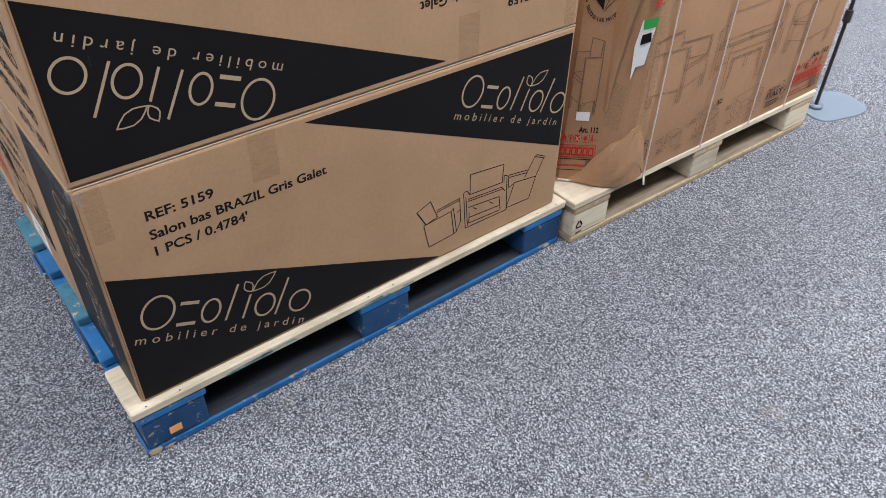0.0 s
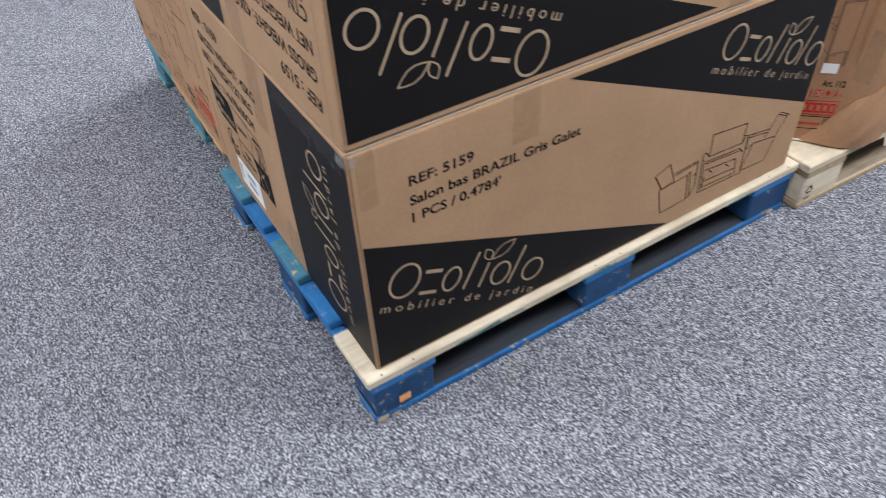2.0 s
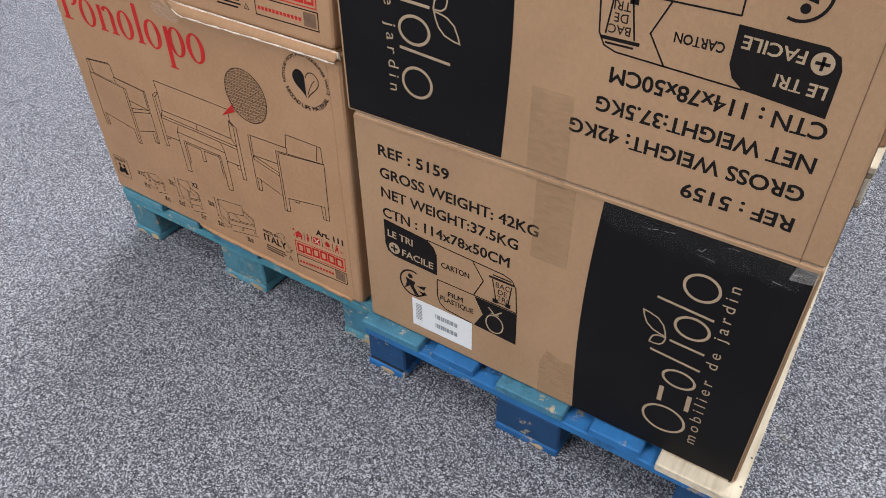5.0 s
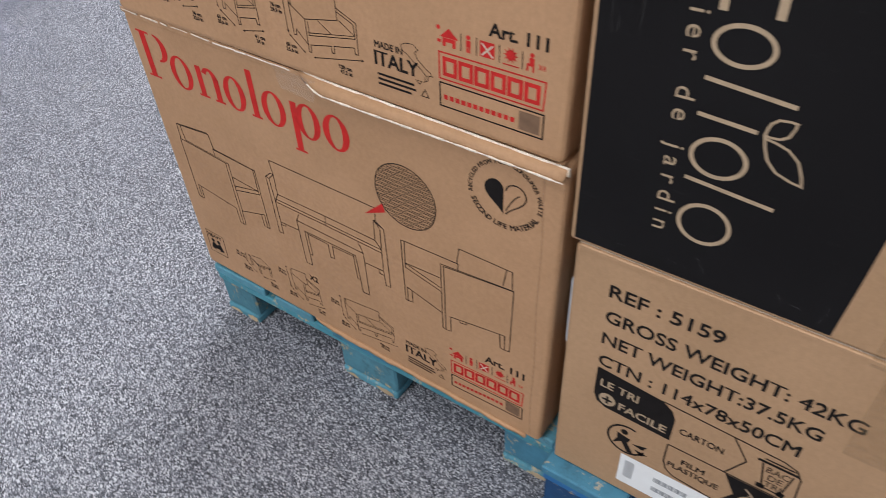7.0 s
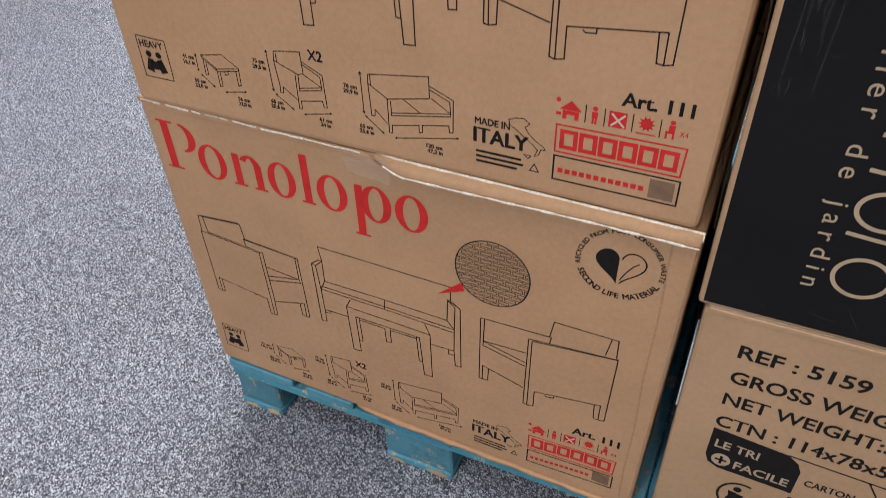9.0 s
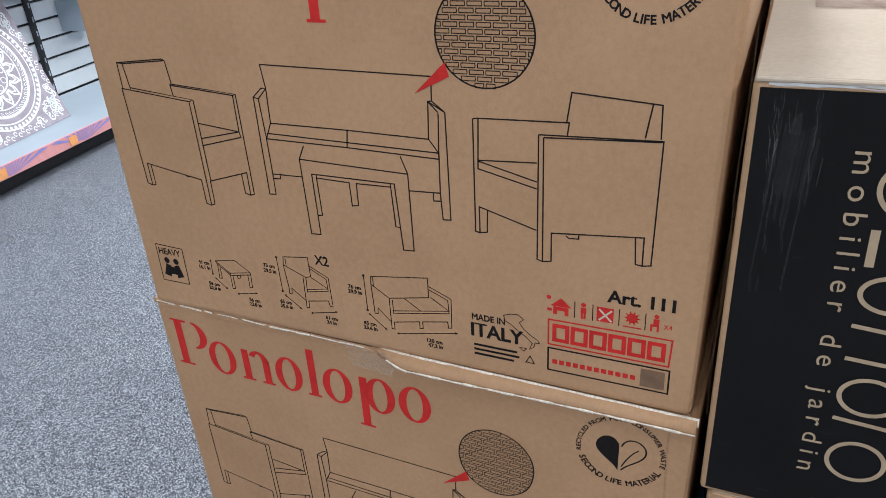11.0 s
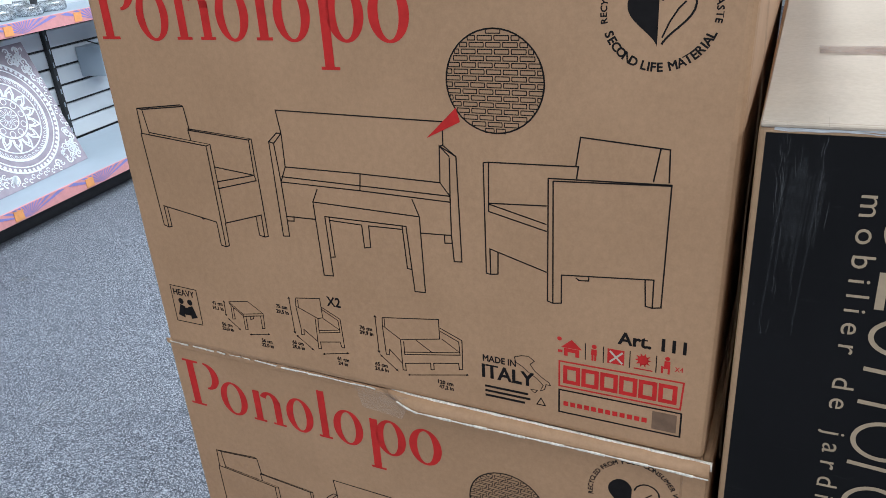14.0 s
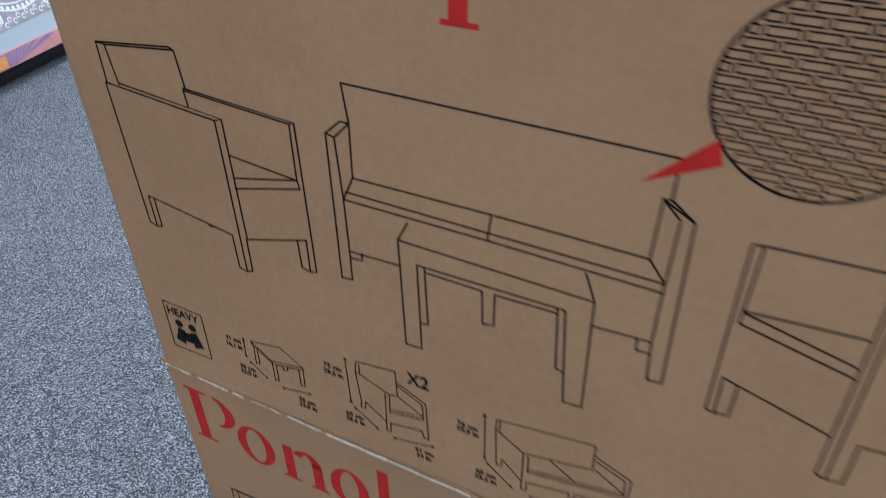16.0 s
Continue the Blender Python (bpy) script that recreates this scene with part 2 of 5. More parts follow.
def part(name, bm, mat, parent, label="", smooth=False, m=None):
    """One mesh under a thing or a part; its coordinates are the thing's own."""
    ob = link_mesh(name, bm, mat, smooth)
    ob.parent = parent
    if m is not None:
        ob.matrix_basis = m
    return tagged(ob, label)


def block(lo, hi, bevel=0.0, seg=1, bm=None):
    bm = bm or bmesh.new()
    c = [(a + b) / 2 for a, b in zip(lo, hi)]
    s = [max(b - a, 1e-5) for a, b in zip(lo, hi)]
    r = bmesh.ops.create_cube(bm, size=1.0, matrix=Matrix.Translation(c) @ Matrix.Diagonal((*s, 1)))
    if bevel:
        es = list({e for v in r["verts"] for e in v.link_edges})
        bmesh.ops.bevel(bm, geom=es, offset=bevel, segments=seg, affect="EDGES", profile=0.5)
    return bm


def tube(bm, p0, p1, r, seg=12):
    p0, p1 = Vector(p0), Vector(p1)
    d = p1 - p0
    q = d.to_track_quat("Z", "Y").to_matrix().to_4x4()
    bmesh.ops.create_cone(bm, cap_ends=True, segments=seg, radius1=r, radius2=r, depth=d.length, matrix=Matrix.Translation((p0 + p1) / 2) @ q)
    return bm


def frame_of(origin, right, up):
    """A drawing plane: u along right, v along up, the third axis out of the face."""
    r, u = Vector(right).normalized(), Vector(up).normalized()
    n = r.cross(u)
    m = Matrix((r, u, n)).transposed().to_4x4()
    m.translation = Vector(origin)
    return m


LIFT = 0.0004


class Print:
    """Collects flat shapes of one ink on a drawing plane, in metres along u and v."""

    def __init__(self, plane, lift=LIFT):
        self.plane, self.lift, self.bm = plane, lift, bmesh.new()

    def face(self, pts):
        vs = [self.bm.verts.new(self.plane @ Vector((x, y, self.lift))) for x, y in pts]
        self.bm.faces.new(vs)
        return self

    def quad(self, x0, y0, x1, y1):
        return self.face([(x0, y0), (x1, y0), (x1, y1), (x0, y1)])

    def stroke(self, pts, w, closed=False):
        pts = [Vector(p) for p in pts]
        n = len(pts)
        sides = []
        for i, p in enumerate(pts):
            a = pts[i - 1] if (i or closed) else p
            b = pts[(i + 1) % n] if (i < n - 1 or closed) else p
            d0 = (p - a).normalized() if (p - a).length > 1e-9 else (b - p).normalized()
            d1 = (b - p).normalized() if (b - p).length > 1e-9 else d0
            n0, n1 = Vector((-d0.y, d0.x)), Vector((-d1.y, d1.x))
            t = n0 + n1
            t = t.normalized() if t.length > 0.2 else n0
            k = min(2.0, 1.0 / max(0.3, t.dot(n0))) * w / 2
            sides.append((p + t * k, p - t * k))
        for i in range(n if closed else n - 1):
            (a, b), (c, d) = sides[i], sides[(i + 1) % n]
            self.face([a, c, d, b])
        return self

    def mm(self, w, *xy, closed=False, k=1.0, ky=None, at=(0, 0)):
        """A stroke through points in millimetres."""
        ky = k if ky is None else ky
        return self.stroke([(at[0] + x * k / 1000, at[1] + y * ky / 1000) for x, y in zip(xy[::2], xy[1::2])], w, closed)

    def ring(self, cx, cy, rx, ry, w, a0=0, a1=360, rot=0, seg=40, wy=None):
        """An oval band, w wide at its sides and wy at top and bottom."""
        wy = w if wy is None else wy
        n = max(6, int(seg * abs(a1 - a0) / 360))
        cr, sr = math.cos(radians(rot)), math.sin(radians(rot))

        def at(a, ax, ay):
            x, y = ax * math.cos(a), ay * math.sin(a)
            return cx + x * cr - y * sr, cy + x * sr + y * cr

        for i in range(n):
            a, b = (radians(a0 + (a1 - a0) * j / n) for j in (i, i + 1))
            self.face([at(a, rx, ry), at(b, rx, ry), at(b, rx - w, ry - wy), at(a, rx - w, ry - wy)])
        return self

    def disc(self, cx, cy, rx, ry=None, seg=32):
        ry = rx if ry is None else ry
        return self.face([(cx + rx * math.cos(2 * math.pi * i / seg), cy + ry * math.sin(2 * math.pi * i / seg)) for i in range(seg)])

    def done(self, name, mat, parent, label=""):
        return part(name, self.bm, mat, parent, label)


def thicken(me, d):
    """Moves the outlines of flat letters outwards by d, with short mitres."""
    bm = bmesh.new()
    bm.from_mesh(me)
    bmesh.ops.remove_doubles(bm, verts=bm.verts, dist=1e-5)
    out = {}
    for e in bm.edges:
        if len(e.link_loops) != 1:
            continue
        lp = e.link_loops[0]
        a, b = lp.vert, lp.link_loop_next.vert
        t = b.co - a.co
        if t.length < 1e-7:
            continue
        n = Vector((t.y, -t.x, 0)).normalized() * (1 if lp.face.normal.z > 0 else -1)
        for v in (a, b):
            out.setdefault(v, []).append(n)
    for v, ns in out.items():
        m = sum(ns, Vector())
        if m.length > 1e-4:
            m.normalize()
            v.co += m * d / max(0.7, m.dot(ns[0]))
    bm.to_mesh(me)
    bm.free()


def lettering(words, plane, u, v, mat, parent, width=None, height=None, bold=0.0, rot=0.0, spacing=1.0, lift=LIFT, name="lettering", align="LEFT", label=""):
    """Words set with the built-in font; width is the line's length, height the capitals'."""
    cu = bpy.data.curves.new(name, "FONT")
    cu.body, cu.size, cu.space_character, cu.offset, cu.resolution_u = words, 1.0, spacing, 0.0, 3
    tmp = bpy.data.objects.new(name, cu)
    me = bpy.data.meshes.new_from_object(tmp)
    bpy.data.objects.remove(tmp)
    bpy.data.curves.remove(cu)
    if bold:
        thicken(me, bold)
    xs = [p.co.x for p in me.vertices]
    x0, x1 = min(xs), max(xs)
    cap = 0.70
    ky = height / cap if height else width / (x1 - x0)
    kx = width / (x1 - x0) if width else ky
    shift = {"LEFT": 0.0, "CENTER": -0.5, "RIGHT": -1.0}[align] * (x1 - x0)
    m = plane @ Matrix.Translation((u, v, lift)) @ Matrix.Rotation(radians(rot), 4, "Z") @ Matrix.Diagonal((kx, ky, 1, 1)) @ Matrix.Translation((shift - x0, 0, 0))
    me.transform(m)
    me.name = name
    me.materials.clear()
    me.materials.append(mat)
    if " " not in words:
        ob = new(name, me)
        ob.parent = parent
        return tagged(ob, label)
    # one mesh for each word: islands grouped by the gaps along the line
    inv = m.inverted()
    bm = bmesh.new()
    bm.from_mesh(me)
    bpy.data.meshes.remove(me)
    left, isles = set(bm.verts), []
    while left:
        todo, isle = [left.pop()], []
        while todo:
            v0 = todo.pop()
            isle.append(v0)
            for ed in v0.link_edges:
                o = ed.other_vert(v0)
                if o in left:
                    left.remove(o)
                    todo.append(o)
        xs = [(inv @ v0.co).x for v0 in isle]
        isles.append((min(xs), max(xs), isle))
    isles.sort(key=lambda t: t[0])
    sets, end = [], -1e9
    for a, b, isle in isles:
        if a - end > (0.17 if spacing < 1.2 else 0.55):
            sets.append([])
        sets[-1].extend(isle)
        end = max(end, b)
    for vs in sets:
        w = bmesh.new()
        at = {v0: w.verts.new(v0.co) for v0 in vs}
        for f in {f for v0 in vs for f in v0.link_faces}:
            w.faces.new([at[v0] for v0 in f.verts])
        part("word", w, mat, parent, label)
    bm.free()


# ---- room ----
bm = block((-7, -7, -0.1), (9, 7, 0.0))
tagged(link_mesh("floor", bm, M_CARPET), "grey black and white speckled carpet floor", "floor", kind="structure")
for nm, lo, hi in (("wall_north", (-7, 7, 0), (9, 7.2, 3.2)), ("wall_south", (-7, -7.2, 0), (9, -7, 3.2)), ("wall_east", (9, -7.2, 0), (9.2, 7.2, 3.2)), ("wall_west", (-7.2, -7.2, 0), (-7, 7.2, 3.2))):
    tagged(link_mesh(nm, block(lo, hi), M_WALL), "plain light painted shop wall", "wall", kind="structure")
tagged(link_mesh("ceiling", block((-7.2, -7.2, 3.2), (9.2, 7.2, 3.3)), M_CEIL), "plain pale shop ceiling", "ceiling", kind="structure")


# ---- pallets ----
def pallet(m, length, width, tops, crosses, blocks, bases, label, height=0.144, base_top=None):
    """A block pallet: boards along x on top, boards across, nine blocks, boards along x below."""
    p = empty("pallet", m, label, "pallet", "pallets under the cartons")
    t = 0.022
    k = width / 0.8
    ys = [(0, 0.145), (0.175, 0.275), (0.3275, 0.4725), (0.525, 0.625), (0.655, 0.8)]
    rnd = random.Random(int(length * 1000 + width * 77))
    for (a, b), mat in zip(ys, tops):
        j = rnd.uniform(-0.006, 0.004)
        part("top_board", block((j, a * k, height - t), (length + rnd.uniform(-0.004, 0.006), b * k, height), 0.003), mat, p)
    xs = [(0.004, 0.149), (length / 2 - 0.0725, length / 2 + 0.0725), (length - 0.149, length - 0.004)]
    for x0, x1 in xs:
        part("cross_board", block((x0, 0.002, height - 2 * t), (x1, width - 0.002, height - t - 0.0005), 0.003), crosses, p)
    yb = [(0.004, 0.104), (width / 2 - 0.0725, width / 2 + 0.0725), (width - 0.104, width - 0.004)]
    for x0, x1 in xs:
        for y0, y1 in yb:
            d = rnd.uniform(0, 0.006)
            part("block", block((x0 + d, y0, t), (x1 - d, y1, height - 2 * t - 0.0005), 0.004), rnd.choice(blocks), p)
    for y0, y1 in yb:
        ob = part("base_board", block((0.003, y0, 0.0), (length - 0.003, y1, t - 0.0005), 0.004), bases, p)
        # upper faces of the base boards take a darker material
        if base_top:
            ob.data.materials.append(base_top)
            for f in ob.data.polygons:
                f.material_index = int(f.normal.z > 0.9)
    return p


PAL1 = pallet(pose(-0.028, -0.016, 0), 1.214, 0.822, (M_WOOD, M_BLUEY, M_WORN, M_BLUEY, M_WORN), M_BLUEY, (M_BLUEBLK, M_BLUEBLK), M_BLUE, "blue painted wooden pallet with a raw pine front board", base_top=M_UNDERSHADE)
flat = Print(frame_of((0.058, -0.0005, 0.048), (1, 0, 0), (0, 0, 1)), 0.006)
flat.quad(-0.002, 0.001, 0.024, 0.021)
flat.done("orange_sticker", M_ORANGE, PAL1, "small orange sticker on the corner block")
rnd = random.Random(33)
def bare_patch(plane, u, v, ru, rv, owner):
    """A chipped patch of bare wood with an uneven outline."""
    pts = []
    for n in range(14):
        a = math.tau * n / 14
        q = rnd.uniform(0.55, 1.0)
        pts.append((u + ru * q * math.cos(a), max(0.001, v + rv * q * math.sin(a))))
    Print(plane, 0.0005).face(pts).done("bare_patch", M_WOODY, owner, "chipped bare wood")


side_w = frame_of((0.003, 0.822, 0), (0, -1, 0), (0, 0, 1))
side_f = frame_of((0, 0.0038, 0), (1, 0, 0), (0, 0, 1))
for plane, spots in ((side_f, ((0.020, 0.012, 0.018, 0.011), (0.050, 0.008, 0.014, 0.006), (0.62, 0.010, 0.02, 0.006), (1.16, 0.012, 0.022, 0.009))), (side_w, ((0.80, 0.010, 0.016, 0.010), (0.735, 0.008, 0.014, 0.007), (0.44, 0.010, 0.020, 0.008), (0.06, 0.010, 0.022, 0.009)))):
    for spot in spots:
        bare_patch(plane, *spot, PAL1)
M_TRACE = film_mat("turquoise_paint_trace", (0.10, 0.34, 0.38), 0.42, 0.6)
M_NAIL = plain_mat("dull_nail", (0.12, 0.11, 0.10), 0.5, 0.6, 0.2, 80.0)
rnd = random.Random(21)
for i in range(9):
    x = rnd.uniform(0.02, 1.1)
    d = rnd.uniform(0.03, 0.14)
    g = Print(frame_of((0, 0, 0.122), (1, 0, 0), (0, 0, 1)), 0.0006)
    a = rnd.uniform(0.001, 0.006)
    g.face([(x, a), (x + d, a + 0.001), (x + d * 0.9, a + rnd.uniform(0.005, 0.014)), (x + d * 0.1, a + 0.006)])
    g.done("paint_trace", M_TRACE, PAL1, "faint turquoise paint on the front board")
for x in (0.03, 0.10, 0.56, 0.63, 1.11, 1.18):
    for y in (0.03, 0.05):
        g = Print(frame_of((0, 0, 0.144), (1, 0, 0), (0, 1, 0)), 0.0006)
        g.disc(x, y - 0.025, 0.0022, seg=10)
        g.done("nail", M_NAIL, PAL1)
PAL2 = pallet(pose(0.018, 0.808, 0), 1.2, 0.858, (M_TEAL, M_TEAL, M_WORN, M_TEAL, M_TEAL), M_TEALY, (M_TEAL, M_TEALY, M_WORN), M_TEALBASE, "worn turquoise painted wooden pallet on the carpet")
side_t = frame_of((0.003, 0.858, 0), (0, -1, 0), (0, 0, 1))
for spot in ((0.088, 0.011, 0.020, 0.011), (0.030, 0.009, 0.022, 0.007), (0.470, 0.011, 0.030, 0.011), (0.385, 0.007, 0.018, 0.006), (0.835, 0.011, 0.022, 0.011)):
    bare_patch(side_t, *spot, PAL2)
PAL3 = pallet(pose(1.200, -0.043, 0, 0, 0, -1.5), 1.2, 0.80, (M_WOOD, M_WOODY, M_WOODY, M_WOODY, M_WOODY), M_WOODY, (M_WOOD, M_WOOD), M_WOODY, "raw pine wooden pallet, bare and pale", base_top=M_BROWNWOOD)

tri = Print(frame_of((0.0, 0.0038, 0.0), (1, 0, 0), (0, 0, 1)), 0.0012)
for k in range(3):
    a0, a1 = radians(90 + 120 * k), radians(210 + 120 * k)
    p0, p1 = (0.030 + 0.017 * math.cos(a0), 0.058 + 0.017 * math.sin(a0)), (0.030 + 0.017 * math.cos(a1), 0.058 + 0.017 * math.sin(a1))
    tri.stroke([(p0[0] * 0.85 + p1[0] * 0.15, p0[1] * 0.85 + p1[1] * 0.15), (p0[0] * 0.15 + p1[0] * 0.85, p0[1] * 0.15 + p1[1] * 0.85)], 0.0055)
tri.quad(0.018, 0.030, 0.042, 0.034)
tri.done("stamped_mark", M_LINE, PAL3, "black stamped triangle on the corner block")

# ---- black and tan cartons ----
def wordmark(plane, u, v, length, rot, parent, drop=0.084):
    """The maker's mark as plain outline shapes, with the line of small words below it."""
    p2 = plane @ Matrix.Translation((u, v, 0)) @ Matrix.Rotation(radians(rot), 4, "Z") @ Matrix.Diagonal((length, length, 1, 1))
    g = Print(p2, LIFT * 2)
    w = 0.0125
    g.ring(0.087, 0.098, 0.087, 0.104, w)
    g.quad(0.195, 0.127, 0.294, 0.148).quad(0.195, 0.0, 0.297, 0.021)
    g.ring(0.372, 0.075, 0.056, 0.077, w)
    g.stroke([(0.470, 0.0), (0.492, 0.225)], w)
    g.stroke([(0.572, 0.0), (0.583, 0.152)], w)
    g.ring(0.690, 0.075, 0.064, 0.077, w)
    g.stroke([(0.772, 0.0), (0.795, 0.240)], w)
    g.ring(0.915, 0.077, 0.072, 0.077, w)
    for tip, base, fat in (((0.70, 0.285), (0.592, 0.172), 0.034), ((0.532, 0.235), (0.585, 0.170), 0.026)):
        a, b = Vector(base), Vector(tip)
        d = (b - a)
        nrm = Vector((-d.y, d.x)).normalized()
        pts = [a + d * s + nrm * fat * math.sin(math.pi * s) for s in (0, 0.15, 0.35, 0.6, 0.85, 1)]
        pts += [a + d * s - nrm * fat * math.sin(math.pi * s) for s in (0.85, 0.6, 0.35, 0.15)]
        g.stroke(pts, w * 0.55, True)
    g.done("wordmark", M_TAN, parent, "outlined tan brand mark with a leaf")
    lettering("mobilier de jardin", plane @ Matrix.Translation((u, v, 0)) @ Matrix.Rotation(radians(rot), 4, "Z"), 0.0, -drop * length, M_TAN, parent, length * 0.98, 0.052 * length, 0.0, 0, 1.55, LIFT * 2)


def garden_set(plane, parent):
    """Two armchairs and a bench as thin outlines."""
    g = Print(plane)
    w = 0.0024
    q = dict(at=(0.0, -0.146))
    g.mm(w, 689, 314, 730, 329, 752, 276, 717, 268, 689, 314, **q)
    g.mm(w, 717, 268, 694, 308, **q)
    g.mm(w, 710, 267, 794, 274, 805, 201, 727, 196, 722, 215, 710, 267, **q)
    g.mm(w, 750, 296, 820, 302, 826, 231, 813, 205, 805, 201, **q)
    g.mm(w, 794, 274, 801, 280, 813, 207, **q)
    g.mm(w, 750, 290, 818, 296, **q)
    g.mm(w, 812, 262, 824, 268, **q)
    g.mm(w, 851, 357, 961, 345, 960, 292, 853, 299, 851, 357, **q)
    g.mm(w, 832, 311, 842, 202, 982, 199, 975, 308, 965, 310, 966, 290, **q)
    g.mm(w, 832, 311, 842, 314, 853, 299, **q)
    g.mm(w, 840, 296, 849, 206, **q)
    g.mm(w, 847, 287, 959, 278, 972, 262, **q)
    g.mm(w, 847, 281, 961, 271, **q)
    g.mm(w, 849, 262, 953, 252, 960, 208, **q)
    g.mm(w, 853, 244, 853, 213, 958, 208, **q)
    g.mm(w, 853, 230, 955, 224, **q)
    g.mm(w, 866, 255, 878, 245, **q)
    g.mm(w, 920, 250, 934, 238, **q)
    g.mm(w, 981, 305, 1051, 295, 1070, 327, 1104, 312, 1081, 264, 1004, 274, 981, 205, 1063, 201, 1081, 264, **q)
    g.mm(w, 1051, 295, 1040, 274, **q)
    g.mm(w, 981, 305, 983, 266, 1004, 274, **q)
    g.mm(w, 983, 298, 1046, 288, **q)
    g.mm(w, 1070, 327, 1078, 330, 1110, 314, 1104, 312, **q)
    g.done("furniture_drawing", M_LINE, parent, "thin black outline of a garden sofa set")


def sorting_panel(plane, parent):
    """The boxed sorting instructions on the end face, from its top left corner."""
    ink, cut = Print(plane), None
    ink.face([(0.060, 0.290), (0.060, 0.230), (0.066, 0.214), (0.082, 0.206), (0.188, 0.202), (0.188, 0.252), (0.181, 0.268), (0.165, 0.280)])
    ink.stroke([(0.165, 0.280), (0.340, 0.272), (0.358, 0.266), (0.367, 0.250), (0.372, 0.192)], 0.0024)
    ink.stroke([(0.188, 0.192), (0.372, 0.192)], 0.0024)
    ink.stroke([(0.188, 0.192), (0.188, 0.150), (0.194, 0.132), (0.208, 0.122), (0.275, 0.115)], 0.0024)
    ink.stroke([(0.270, 0.276), (0.296, 0.237), (0.275, 0.193)], 0.0024)
    ink.face([(0.277, 0.190), (0.373, 0.190), (0.375, 0.110), (0.277, 0.115), (0.297, 0.152)])
    ink.stroke([(0.316, 0.252), (0.326, 0.200), (0.352, 0.200), (0.358, 0.250)], 0.0026)
    ink.quad(0.308, 0.253, 0.364, 0.258)
    ink.stroke([(0.316, 0.262), (0.357, 0.262)], 0.003)
    ink.quad(0.318, 0.196, 0.330, 0.206)
    ink.quad(0.347, 0.196, 0.358, 0.206)
    ink.ring(0.126, 0.153, 0.034, 0.034, 0.004, 70, 340)
    ink.disc(0.120, 0.170, 0.006)
    ink.face([(0.108, 0.163), (0.132, 0.158), (0.128, 0.146), (0.140, 0.126), (0.130, 0.124), (0.118, 0.144), (0.104, 0.132), (0.110, 0.150)])
    ink.face([(0.135, 0.150), (0.160, 0.158), (0.154, 0.146)])
    ink.face([(0.140, 0.140), (0.163, 0.138), (0.152, 0.130)])
    ink.done("sorting_panel", M_LINE, parent, "black printed sorting instructions")
    Print(plane, LIFT * 2).disc(0.083, 0.226, 0.0135).done("pale_disc", M_TAN, parent)
    pale = Print(plane, LIFT * 2)
    pale.stroke([(0.310, 0.178), (0.325, 0.165), (0.340, 0.178)], 0.003)
    pale.ring(0.325, 0.140, 0.021, 0.024, 0.003)
    pale.stroke([(0.316, 0.166), (0.334, 0.166)], 0.0025)
    pale.done("bag_icon", M_TAN, parent)
    plus = Print(plane, LIFT * 3)
    plus.quad(0.0745, 0.224, 0.0915, 0.228).quad(0.081, 0.2175, 0.085, 0.2345)
    plus.done("plus_mark", M_LINE, parent)
    lettering("LE TRI", plane, 0.068, 0.252, M_TAN, parent, 0.062, 0.016, 0.020, -2, 1.0, LIFT * 2)
    lettering("FACILE", plane, 0.102, 0.216, M_TAN, parent, 0.077, 0.016, 0.020, -2, 1.0, LIFT * 2)
    lettering("CARTON", plane, 0.198, 0.228, M_LINE, parent, 0.066, 0.013, 0.024)
    lettering("FILM", plane, 0.214, 0.160, M_LINE, parent, 0.036, 0.012, 0.024)
    lettering("PLASTIQUE", plane, 0.195, 0.142, M_LINE, parent, 0.080, 0.012, 0.022)
    for i, s in enumerate(("BAC", "DE", "TRI")):
        lettering(s, plane, 0.339, 0.236 - 0.0155 * i, M_LINE, parent, None, 0.012, 0.006, 0, 1.0, LIFT, "lettering", "CENTER")


